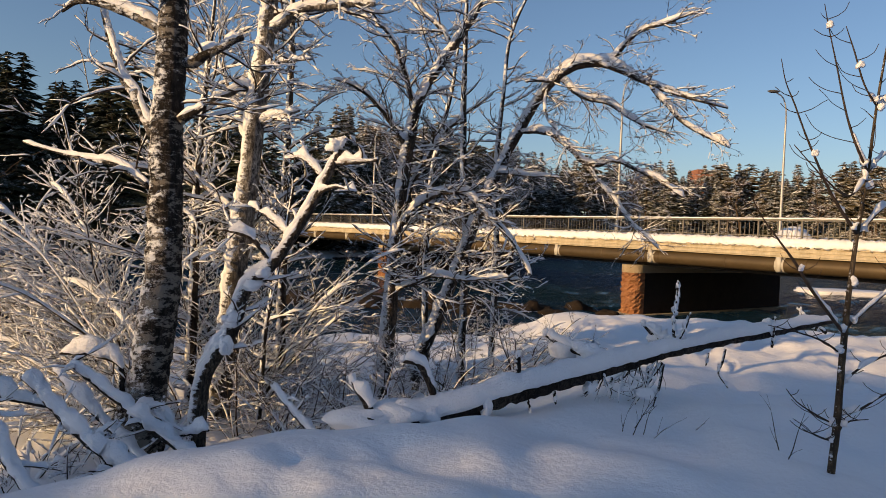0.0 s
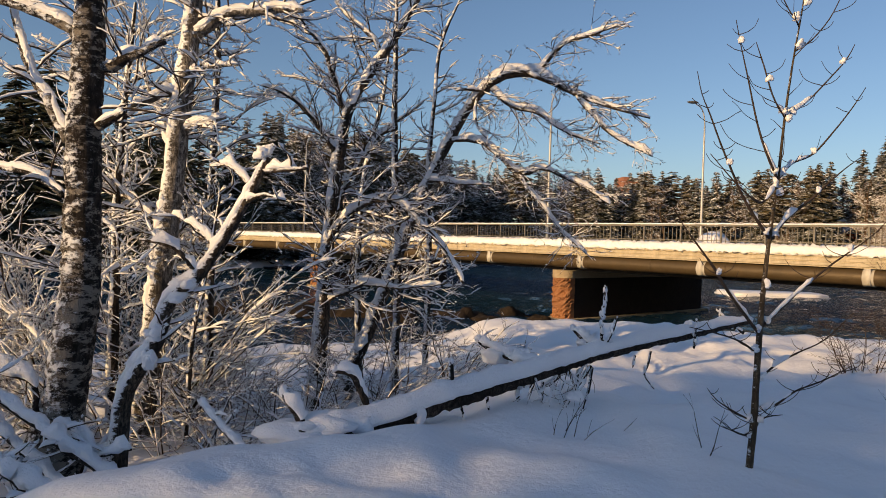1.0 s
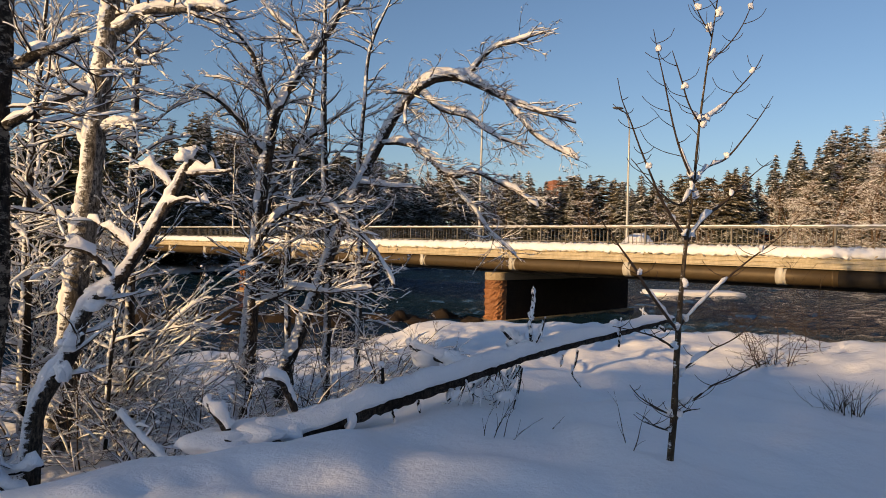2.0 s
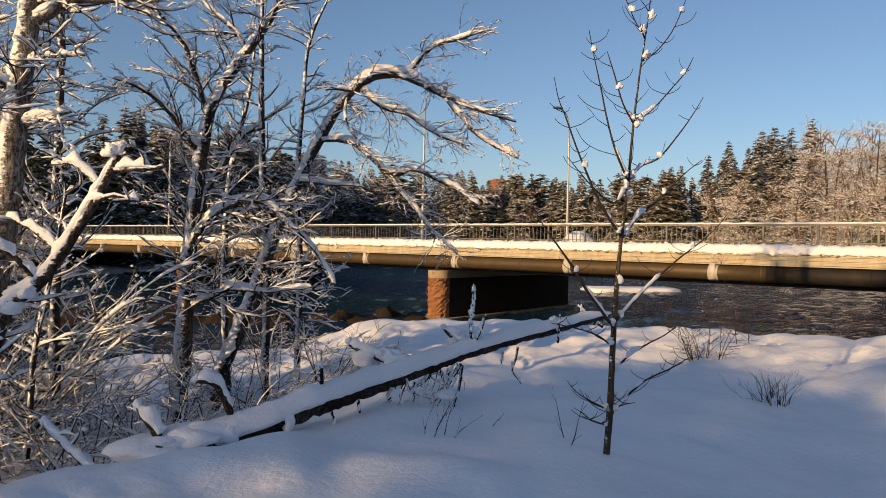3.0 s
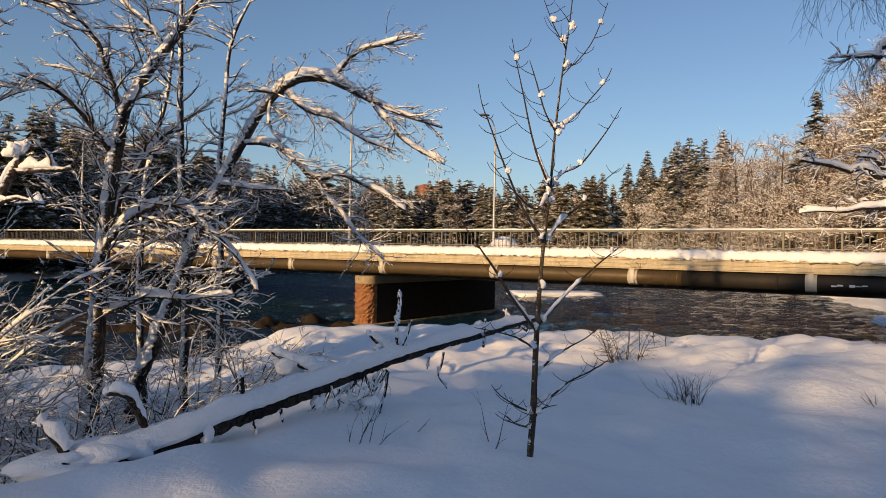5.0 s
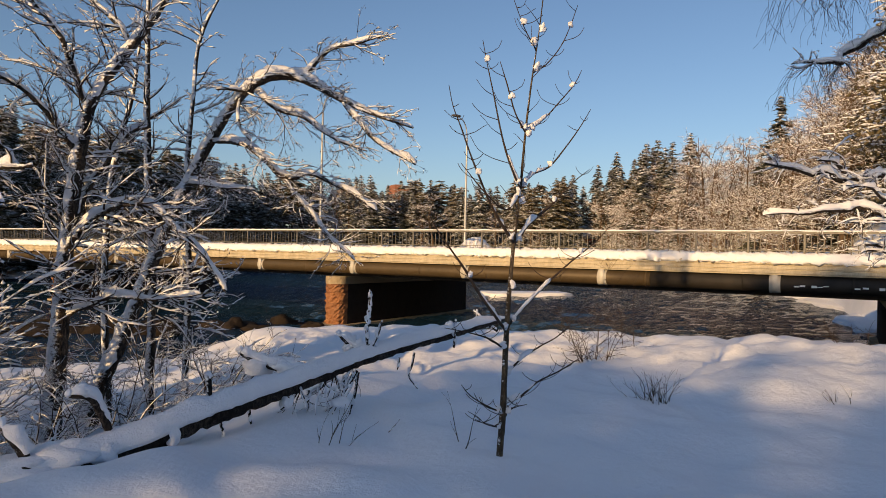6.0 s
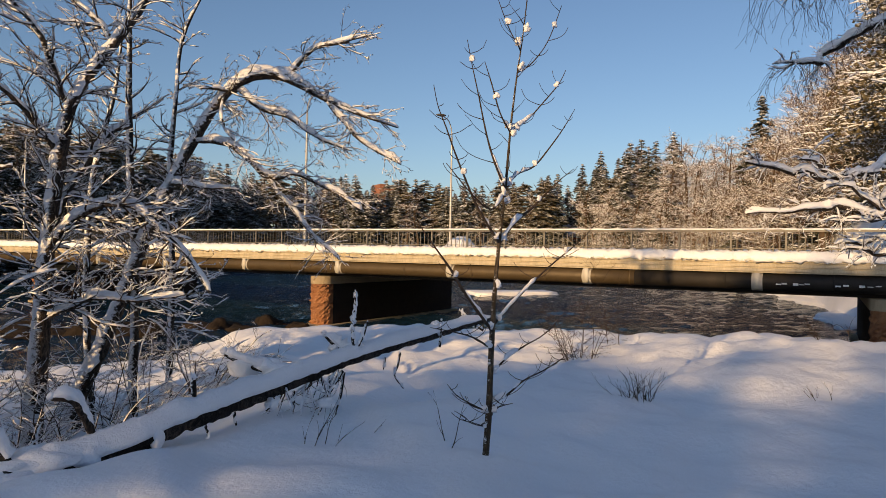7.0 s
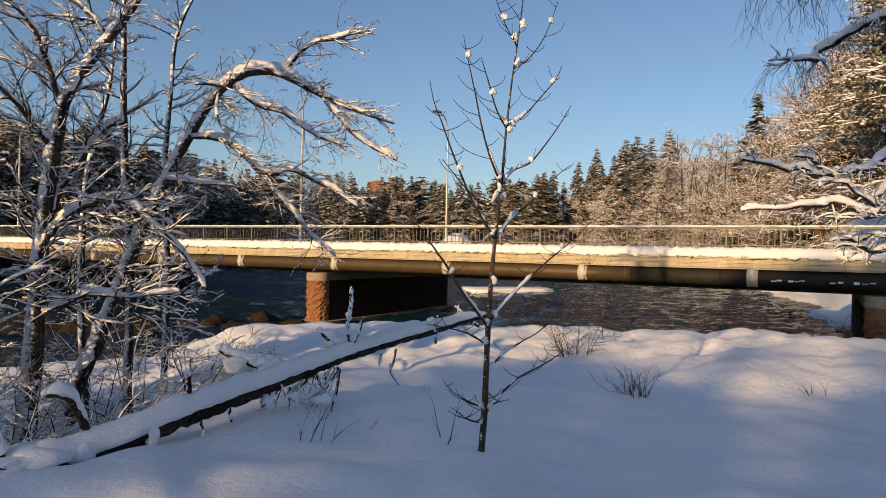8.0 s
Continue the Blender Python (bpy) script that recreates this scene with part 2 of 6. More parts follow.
def tube(acc, q, sides, lumps=0.0, rng=None):
    """A tapered tube along q (n x 4)."""
    pts, r = q[:, :3], q[:, 3]
    t = frames(pts)
    ref = np.array([0.31, 0.95, 0.05]) if abs(t[0, 2]) > 0.7 else np.array([0.0, 0.0, 1.0])
    n1 = np.cross(t, ref)
    n1 /= np.linalg.norm(n1, axis=1, keepdims=True) + 1e-9
    n2 = np.cross(t, n1)
    a = np.linspace(0, 2 * np.pi, sides, endpoint=False)
    rr = np.repeat(r[:, None], sides, axis=1)
    if lumps and rng is not None:
        rr = rr * (1 + lumps * (rng.random(rr.shape) - 0.5))
    v = pts[:, None, :] + rr[..., None] * (np.cos(a)[None, :, None] * n1[:, None, :] + np.sin(a)[None, :, None] * n2[:, None, :])
    n = len(pts)
    fs = []
    for i in range(n - 1):
        for j in range(sides):
            k = (j + 1) % sides
            fs.append((i * sides + j, i * sides + k, (i + 1) * sides + k, (i + 1) * sides + j))
    fs.append(tuple(range(sides - 1, -1, -1)))
    fs.append(tuple(range((n - 1) * sides, n * sides)))
    acc.add(v.reshape(-1, 3), fs)


SNOW_RING = ((-0.85, 0.0), (-1.0, 0.35), (-0.62, 0.85), (0.0, 1.0), (0.62, 0.85), (1.0, 0.35), (0.85, 0.0))
SNOW_TRI = ((-0.95, 0.1), (0.0, 1.0), (0.95, 0.1))
SNOW_SLIM = ((-0.95, 0.05), (-0.6, 0.8), (0.6, 0.8), (0.95, 0.05))


def cap(acc, q, depth, rng, gaps=0.15, slim=False, tri=False):
    """A rope of snow that lies along the upper side of a branch, knobbly, thickest where it runs level."""
    pts, r = q[:, :3], q[:, 3]
    n = len(pts)
    if n < 3 or depth <= 0:
        return
    t = frames(pts)
    level = np.sqrt(np.clip(1 - t[:, 2] ** 2, 0, 1))
    side = np.cross(t, (0, 0, 1.0))
    ln = np.linalg.norm(side, axis=1, keepdims=True)
    side = np.where(ln > 0.12, side / (ln + 1e-9), np.array([[0.36, -0.93, 0.0]]))
    up = np.cross(side, t)
    up[up[:, 2] < 0] *= -1
    wave = 0.55 + 0.8 * rng.random(n) if n > 12 else 0.35 + 1.1 * rng.random(n)
    if n > 12:                                   # long limbs: knobs, with bare stretches between thick ones
        slow = np.interp(np.arange(n), np.arange(0, n + 6, 6), rng.random(len(np.arange(0, n + 6, 6))))
        wave = np.convolve(np.pad(wave, 1, mode="edge"), (0.25, 0.5, 0.25), "valid") * np.clip(0.3 + 1.3 * slow, 0.3, 1.45)
    hole = np.where(rng.random(n) < gaps, 0.06, 1.0)
    if n > 12:
        hole = np.convolve(np.pad(hole, 2, mode="edge"), (0.1, 0.2, 0.4, 0.2, 0.1), "valid")
    amount = depth * level ** 1.5 * wave * hole
    taper = np.minimum(1, np.minimum(np.arange(n) + 0.35, n - np.arange(n) - 0.65) / 1.5)
    amount = amount * taper
    seen = np.clip(amount / (0.16 * depth + 1e-6), 0, 1)     # thin dustings sink into the bark
    w = (r * 0.72 * seen + amount * (0.44 if slim else 0.4)) * np.maximum(taper, 0.2) ** 0.5
    h = r * 0.75 * seen + amount
    base = (0.3 - 0.85 * (1 - seen)) * r
    ring = SNOW_TRI if tri else SNOW_SLIM if slim else SNOW_RING
    m = len(ring)
    v = np.empty((n, m, 3))
    for j, (a, b) in enumerate(ring):
        v[:, j] = pts + side * (a * w)[:, None] + up * (base + b * h)[:, None]
    if n > 12:
        v += rng.normal(0, 1, v.shape) * (0.07 * (w + h) * taper)[:, None, None]
    fs = []
    for i in range(n - 1):
        for j in range(m):
            k = (j + 1) % m
            fs.append((i * m + j, (i + 1) * m + j, (i + 1) * m + k, i * m + k))
    fs.append(tuple(range(m)))
    fs.append(tuple(range(n * m - 1, (n - 1) * m - 1, -1)))
    acc.add(v.reshape(-1, 3), fs)


def blob(acc, c, size, rng, rough=0.25, flat=0.0, seg=14, rings=8):
    """A rounded lump; flat cuts the underside level at that share of its height."""
    vs = []
    off = Vector(rng.uniform(0, 60, 3))
    for i in range(rings + 1):
        t = math.pi * i / rings
        for j in range(seg):
            a = 2 * math.pi * j / seg
            way = Vector((math.sin(t) * math.cos(a), math.sin(t) * math.sin(a), math.cos(t)))
            k = 1 + rough * (1.6 * noise.noise(way * 1.2 + off) + 0.35 * noise.noise(way * 3.1 + off))
            z = math.cos(t) * k
            z = max(z, -1 + flat * 2)
            vs.append((c[0] + size[0] * k * math.sin(t) * math.cos(a), c[1] + size[1] * k * math.sin(t) * math.sin(a), c[2] + size[2] * z))
    fs = [(i * seg + j, (i + 1) * seg + j, (i + 1) * seg + (j + 1) % seg, i * seg + (j + 1) % seg) for i in range(rings) for j in range(seg)]
    acc.add(vs, fs)


def unit(v):
    return v / (np.linalg.norm(v) + 1e-9)


def sprout(rng, bark, snow, p, d, length, r, level, snow_depth, lift=0.12, kids=5.0, sides=4, wander=0.17, cones=0.0):
    """A curving branch with side twigs to either hand, each under its rope of snow."""
    n = min(11, max(3, int(length / 0.065)))
    q = np.empty((n + 1, 4))
    q[0] = (*p, r)
    d = unit(d)
    step = length / n
    bend = rng.normal(0, wander, 3) * (0.55, 0.55, 0.4)
    for i in range(1, n + 1):
        if rng.random() < 0.28:
            bend = rng.normal(0, wander, 3) * (0.75, 0.75, 0.5)
        d = unit(d + bend + rng.normal(0, wander * 0.3, 3) + np.array([0, 0, lift * 0.22]))
        q[i, :3] = q[i - 1, :3] + d * step
        q[i, 3] = max(0.0018, r * (1 - 0.78 * i / n))
    tube(bark, q, sides if r > 0.011 else 3)
    if snow_depth > 0 and (r > 0.006 or rng.random() < 0.8):
        cap(snow, q, snow_depth * min(1.0, 0.42 + r * 30), rng, 0.22, r < 0.02)
    if level <= 0 and snow_depth > 0.015 and rng.random() < 0.5:
        e = q[-1 if rng.random() < 0.5 else n // 2, :3] + np.array([0, 0, 0.008])
        sz = rng.uniform(0.012, 0.026) * min(1.4, snow_depth / 0.03)
        o = rng.uniform(0.75, 1.25, 6) * sz
        snow.add([e + (o[0], 0, 0), e + (0, o[1], 0), e + (-o[2], 0, 0), e + (0, -o[3], 0), e + (0, 0, o[4]), e + (0, 0, -o[5] * 0.6)],
                 [(0, 1, 4), (1, 2, 4), (2, 3, 4), (3, 0, 4), (1, 0, 5), (2, 1, 5), (3, 2, 5), (0, 3, 5)])
    if level <= 0:
        if cones and rng.random() < cones:
            e = q[-1, :3] + rng.normal(0, 0.006, 3)
            sz, l = rng.uniform(0.006, 0.011), rng.uniform(0.018, 0.034)
            bark.add([e, e + (sz, 0, -l * 0.5), e + (0, sz, -l * 0.5), e + (-sz, 0, -l * 0.5), e + (0, -sz, -l * 0.5), e + (0, 0, -l)],
                     [(0, 1, 2), (0, 2, 3), (0, 3, 4), (0, 4, 1), (5, 2, 1), (5, 3, 2), (5, 4, 3), (5, 1, 4)])
        return
    k = max(2, int(kids * length + rng.random()))
    hand = rng.choice((-1, 1))
    for c in range(k):
        f = 0.16 + 0.8 * (c + rng.uniform(0.1, 0.9)) / k
        i = min(n - 1, int(f * n))
        along = unit(q[i + 1, :3] - q[i, :3])
        hand = -hand
        sidew = np.cross(along, (0, 0, 1.0))
        sidew = unit(sidew + rng.normal(0, 0.25, 3)) * hand + np.array([0, 0, rng.normal(0.12, 0.35)])
        w = unit(along * rng.uniform(0.8, 1.2) + sidew * rng.uniform(0.45, 0.85))
        sprout(rng, bark, snow, q[i, :3], w, length * rng.uniform(0.3, 0.6) * (1.2 - 0.6 * f), max(0.0028, q[i, 3] * 0.6), level - 1, snow_depth * 0.78, lift, kids * 1.25, sides, wander, cones)


def clothe(rng, bark, snow, q, start, per_m, length, level, snow_depth, lift=0.12, kids=4.5, bias=(0, 0, 0), wander=0.17, cones=0.0, thick=0.016, sweep_on=0.0):
    """Sprouts side branches along a limb from the given share of its length on."""
    seg = np.linalg.norm(np.diff(q[:, :3], axis=0), axis=1)
    total = seg.sum()
    count = int(total * (1 - start) * per_m)
    cum = np.concatenate([[0], np.cumsum(seg)])
    for _ in range(count):
        s = total * rng.uniform(start, 0.98)
        i = min(len(q) - 2, int(np.searchsorted(cum, s)) - 1)
        i = max(i, 0)
        along = unit(q[i + 1, :3] - q[i, :3])
        sidew = unit(np.cross(along, rng.normal(0, 1, 3)))
        w = along * (rng.uniform(0.25, 0.9) + sweep_on) + sidew + np.array(bias)
        w = unit(w * (1, 1, 0.62))
        f = s / total
        sprout(rng, bark, snow, q[i, :3], w, length * rng.uniform(0.5, 1.15) * (1.1 - 0.45 * f), min(thick, max(0.0045, q[i, 3] * 0.4)), level, snow_depth, lift, kids, 4, wander, cones)


def plaster(acc, q, rng, amount=0.5, low=0.0, high=1.0):
    """Ragged crusts of snow that the wind pressed on one side of an upright stem."""
    n = len(q)
    i = int(low * n)
    while i < int(high * n) - 3:
        m = int(rng.integers(3, 8))
        if rng.random() < amount and i + m < n:
            s = q[i:i + m + 1].copy()
            w = np.sin(np.linspace(0.12, math.pi - 0.12, len(s)))
            turn = rng.normal(0, 0.45)
            d = np.array([-0.80 * math.cos(turn) + 0.5 * math.sin(turn), -0.5 * math.cos(turn) - 0.8 * math.sin(turn), 0.0])
            s[:, :3] += d * (s[:, 3:4] * 0.55)
            s[:, 3] *= (0.45 + 0.28 * w) * rng.uniform(0.8, 1.1, len(s))
            tube(acc, s, 8, 0.45, rng)
        i += max(2, m - 2)


def tree(name, label, stems, mats, seed, snow_depth=0.07, twig=None, step=0.08, start=0.25, cat="tree", lumps=(), crust=0.0, crook=1.0, hang=()):
    """A near tree: first stem the trunk, the rest its limbs; twig sets the side branches."""
    rng = np.random.default_rng(seed)
    foot = stems[0][0]
    top = thing(name, label, cat, "snowy trees on the river bank", at=(foot[0], foot[1], foot[2]))
    tw = dict(snow=0.8, per_m=5.0, length=0.8, level=2, kids=4.0, lift=0.12, wander=0.2, cones=0.0, thick=0.014)
    tw.update(twig or {})
    snow, twigs = Acc(), Acc()
    for i, s in enumerate(stems):
        if i == 0:                                   # the foot goes down into the snow
            s = [(s[0][0] * 1.5 - s[1][0] * 0.5, s[0][1], s[0][2] - 0.8, s[0][3] * 1.15)] + list(s)
        q = spline(s, step)
        kink = np.cumsum(rng.normal(0, 1, (len(q), 3)), axis=0)
        kink -= np.linspace(0, 1, len(q))[:, None] * kink[-1]
        kink[1:-1] = 0.25 * kink[:-2] + 0.5 * kink[1:-1] + 0.25 * kink[2:]
        q[1:-1, :3] += (kink * np.minimum(0.03, 0.006 + 0.3 * q[:, 3:4]))[1:-1] * (0.1 if i == 0 else 0.8 * crook)
        wood = Acc()
        r = q[0, 3]
        tube(wood, q, 14 if r > 0.11 else 9 if r > 0.04 else 6, 0.16, rng)
        cap(snow, q, snow_depth * (0.9 if i == 0 else 1.15), rng, 0.14)
        if crust and i == 0:
            plaster(snow, q, rng, crust)
        obj = part("trunk" if i == 0 else "limb", wood, mats[0], top)
        st = start if i == 0 else 0.12
        clothe(rng, twigs, snow, q, st, tw["per_m"] * (0.7 if i == 0 else 1.0), tw["length"], tw["level"], snow_depth * tw["snow"], tw["lift"], tw["kids"], wander=tw["wander"], cones=tw["cones"], thick=tw["thick"])
        if i in hang:                                # thin bare twigs that hang from this limb
            for _ in range(60):
                j = int(rng.uniform(0.1, 1.0) * (len(q) - 1))
                sprout(rng, twigs, snow, q[j, :3], np.array([rng.normal(-0.2, 0.7), rng.normal(0, 0.7), -0.1]), rng.uniform(0.4, 1.0), 0.005, 1, 0.0, -1.4, 3.5, wander=0.2, cones=0.3)
    for x, y, z, w, h in lumps:
        for _ in range(3):
            o, g = rng.normal(0, 0.28, 3), rng.uniform(0.45, 0.75)
            blob(snow, (x + o[0] * w, y + o[1] * w, z + o[2] * h), (w * g, w * g, h * g * 1.1), rng, 0.5, 0.1, 10, 7)
    if twigs.c:
        tagged(part("twigwork", twigs, mats[1], top), kind="stuff")
    if snow.c:
        tagged(part("snow", snow, M_SNOW, top, "fresh snow lying along the branches"), kind="stuff")
    return top


# ---- ground ----
WATER = -3.0
NEAR = np.array([(-180, 500), (-125, 500), (-112, 60), (-95, 30), (-75, 18), (-60, 15.6), (-40, 15), (-20.6, 17.1), (-8, 18.6), (10, 18.6), (24, 17.6), (35, 17.2), (45, 17.6), (51.7, 18.2), (57.5, 18.8), (61, 20.5), (66, 32), (69, 500), (180, 500)], float)
FAR = np.array([(-180, 600), (-120, 150), (-60, 95), (-32, 100), (-14, 92), (0, 120), (10, 165), (25, 180), (38, 165), (45, 125), (52.8, 91), (56, 62), (60, 42), (64, 33), (69, 30), (180, 30)], float)
_gr = np.random.default_rng(5)
WAVES = [(_gr.normal(0, 1, 2), _gr.uniform(0, 6.28)) for _ in range(24)]


MOUND = 0.10        # snow heaped round the young tree
DENTS = [(-0.62, 4.75, 0.149, 0.059), (-0.95, 4.55, 0.138, 0.059), (-0.3, 4.95, 0.138, 0.042), (-1.25, 4.2, 0.161, 0.059), (1.6, 4.4, 0.138, 0.035), (3.6, 6.6, 0.35, 0.06), (5.0, 7.6, 0.4, 0.07),
         (4.3, 5.6, 0.3, 0.05), (7.2, 8.6, 0.4, 0.07), (5.6, 6.2, 0.25, 0.05), (3.1, 7.6, 0.3, 0.05), (6.6, 5.2, 0.3, 0.05), (8.8, 7.6, 0.35, 0.06), (4.2, 9.2, 0.4, 0.06),
         (6.0, 9.6, 0.35, 0.06), (-1.55, 4.05, 0.172, 0.043), (-0.95, 4.1, 0.149, 0.037), (-0.1, 4.6, 0.184, 0.037), (0.5, 4.3, 0.23, 0.037), (1.1, 4.9, 0.23, 0.037), (-0.5, 4.3, 0.138, 0.037)]


def ripple(x, y, size, k0=0, k1=8):
    s = np.zeros_like(x)
    for d, ph in WAVES[k0:k1]:
        s = s + np.sin((d[0] * x + d[1] * y) * 2.6 / size + ph)
    return s / math.sqrt(k1 - k0)


def smooth(a, b, v):
    t = np.clip((v - a) / (b - a), 0, 1)
    return t * t * (3 - 2 * t)


def height(x, y):
    """The height of the snow."""
    x, y = np.asarray(x, float), np.asarray(y, float)
    r = np.hypot(x, y)
    az = np.degrees(np.arctan2(x, y))
    wob = 0.5 * ripple(x, y, 4.0, 8, 14)
    dn = np.interp(az, NEAR[:, 0], NEAR[:, 1]) + wob - r          # inland from the near edge: positive
    df = r - np.interp(az, FAR[:, 0], FAR[:, 1]) + 2 * ripple(x, y, 14.0, 0, 6)
    base = -0.022 * np.clip(r, 0, 24)
    beyond = (-0.62 * (x + 0.84) + 0.78 * (y - 5.55))              # past the crest of the near mound
    drop = -0.80 * smooth(-0.45, 1.9, beyond) * smooth(1.6, -1.6, x - 0.12 * y)
    crest = 0.12 * np.exp(-(beyond / 1.3) ** 2) * smooth(1.8, -1.0, x)
    behind = np.maximum(0, -y - 3) * 0.06
    berm = 0.10 * smooth(12.0, 16.0, r) * smooth(14, 27, az) * smooth(56, 47, az)
    near = base + drop + crest + behind + berm + 0.018 * ripple(x, y, 0.8, 4, 14) * smooth(9.5, 13, r) * smooth(30, 20, r)
    near = near + 0.052 * ripple(x, y, 2.2, 0, 8) * smooth(1.5, 4, r) + 0.025 * ripple(x, y, 0.6, 8, 16) + 0.055 * ripple(x, y, 1.15, 12, 22) * smooth(2.5, 5, r) + 0.05 * ripple(x, y, 5.5, 14, 20) * smooth(4, 9, r) + 0.013 * ripple(x, y, 0.42, 3, 17) * smooth(2.5, 4.5, r)
    near = near + 0.35 * np.exp(-(((x - 11.5) / 5) ** 2 + ((y - 7.6) / 2.6) ** 2))
    near = near + 0.05 * np.exp(-((dn - 1.0) / 0.9) ** 2) * smooth(20, 45, az) * (0.8 + 0.5 * ripple(x, y, 1.6, 3, 9))
    for cx, cy, rad, dep in DENTS:
        near = near - dep * np.exp(-(((x - cx) ** 2 + ((y - cy) * 0.8) ** 2) / rad ** 2)) + 0.4 * dep * np.exp(-(((x - cx) ** 2 + (y - cy - rad * 1.3) ** 2) / (rad * 0.9) ** 2))
    near = near + MOUND * np.exp(-(((x - 2.89) ** 2 + (y - 4.96) ** 2) / 0.45 ** 2))
    u = (x - 8.6) * 0.8 + (y - 7.5) * 0.6 + 0.12 * ((x - 8.6) * -0.6 + (y - 7.5) * 0.8) ** 2
    near = near + (0.035 * np.sin(u * 13) + 0.10) * np.exp(-(((x - 8.6) / 0.9) ** 2 + ((y - 7.5) / 0.8) ** 2))
    near = near + 0.036 * ripple(x, y, 0.34, 2, 16) * smooth(9.5, 13.5, r) * smooth(28, 24, r) * smooth(8, 36, az)
    near = near - 0.2 * np.exp(-((r - 9.8) / 2.2) ** 2) * smooth(14, 24, az) * smooth(64, 54, az)
    bank = smooth(-2.2, 0.4, dn)
    z = -4.2 + (near + 4.2) * bank
    hill = 0.06 + 0.05 * smooth(-20, -40, az)
    steep = 0.25 * smooth(32, 42, az)
    far = -4.2 + 1.9 * smooth(-3, 3, df) + np.clip(df, 0, 140) * hill + np.clip(df, 0, 45) * steep
    z = np.where(dn < -3.5, np.maximum(z, far), np.maximum(z, np.where(df > 0, far, -9)))
    return z


def ground_at(x, y):
    return float(height(np.array([x]), np.array([y]))[0])


def make_ground():
    az = np.radians(np.concatenate([np.arange(-180, -52, 4.0), np.arange(-52, 76, 0.45), np.arange(76, 180, 4.0)]))
    rr = [0.35]
    while rr[-1] < 2600:
        rr.append(rr[-1] + max(0.05, min(rr[-1] * 0.017, 0.4 if rr[-1] < 34 else rr[-1] * 0.05)))
    rr = np.array(rr)
    gx = np.outer(rr, np.sin(az))
    gy = np.outer(rr, np.cos(az))
    gz = height(gx, gy)
    n, m = gx.shape
    v = np.stack([gx, gy, gz], -1).reshape(-1, 3)
    i, j = np.meshgrid(np.arange(n - 1), np.arange(m), indexing="ij")
    k = (j + 1) % m
    f = np.stack([i * m + j, i * m + k, (i + 1) * m + k, (i + 1) * m + j], -1).reshape(-1, 4)
    v = np.vstack([v, [[0, 0, ground_at(0, 0)]]])
    fs = [tuple(q) for q in f[:, ::-1].tolist()]
    c = len(v) - 1
    fs += [(c, q, (q + 1) % m) for q in range(m)]
    acc = Acc()
    acc.add(v, fs)
    single("ground", acc, M_GROUND, "deep fresh snow over the river bank and far shore", "snow ground", kind="structure")


make_ground()


def make_water():
    """Open water with real waves where the camera sees it."""
    az = np.radians(np.concatenate([np.arange(-80, -40, 2.0), np.arange(-40, 68, 0.34), np.arange(68, 100, 2.0)]))
    rr = [10.0]
    while rr[-1] < 700:
        rr.append(rr[-1] + min(rr[-1] * 0.0135, 0.9 if rr[-1] < 130 else 30.0))
    rr = np.array(rr)
    gx, gy = np.outer(rr, np.sin(az)), np.outer(rr, np.cos(az))
    wob = 0.8 * ripple(gx, gy, 9.0, 0, 6)
    gz = WATER + 0.055 * ripple(gx + wob, gy * 1.25, 1.5, 6, 14) + 0.052 * ripple(gx * 1.1, gy + wob, 0.85, 14, 24) + 0.03 * ripple(gx, gy, 4.0, 2, 8)
    n, m = gx.shape
    i, j = np.meshgrid(np.arange(n - 1), np.arange(m - 1), indexing="ij")
    f = np.stack([i * m + j, (i + 1) * m + j, (i + 1) * m + j + 1, i * m + j + 1], -1).reshape(-1, 4)
    acc = Acc()
    acc.add(np.stack([gx, gy, gz], -1).reshape(-1, 3), f.tolist())
    single("water", acc, M_WATER, "dark blue rippled open river water in winter", "river", kind="structure")


make_water()


# ---- bridge ----
B0 = np.array([24.8, 22.18])
BA = np.array([-0.579, 0.8153])
BN = np.array([-0.8153, -0.579])          # towards the near bank
S0, S1 = -34.0, 92.0
WIDTH = 14.0
RAIL_TOP, RAIL_FOOT, DECK_LOW = 2.92, 1.87, 1.0


def bp(s, off, z):
    """A point of the bridge: metres along it, outwards from the railing, height."""
    p = B0 + BA * s + BN * off
    return np.array([p[0], p[1], z])


def sweep(acc, profile, s0, s1, n=1, wob=0.0, rng=None):
    """A closed profile of (off, z) drawn along the bridge."""
    m = len(profile)
    vs = []
    for i in range(n + 1):
        s = s0 + (s1 - s0) * i / n
        for off, z in profile:
            d = rng.normal(0, wob, 2) if rng is not None else (0, 0)
            vs.append(bp(s, off + d[0], z + d[1]))
    fs = [(i * m + j, i * m + (j + 1) % m, (i + 1) * m + (j + 1) % m, (i + 1) * m + j) for i in range(n) for j in range(m)]
    fs += [tuple(range(m - 1, -1, -1)), tuple(range(n * m, (n + 1) * m))]
    acc.add(vs, fs)


def put_part(name, mesh, parent, loc, rz=0.0, label=""):
    """One shared mesh as a part of its own at a place of the world."""
    ob = new(name, mesh)
    ob.parent = parent
    ob.location = Vector(loc) - parent.location
    ob.rotation_euler[2] = rz
    if label:
        tagged(ob, label)
    return ob


B_ROT = math.atan2(BA[1], BA[0])


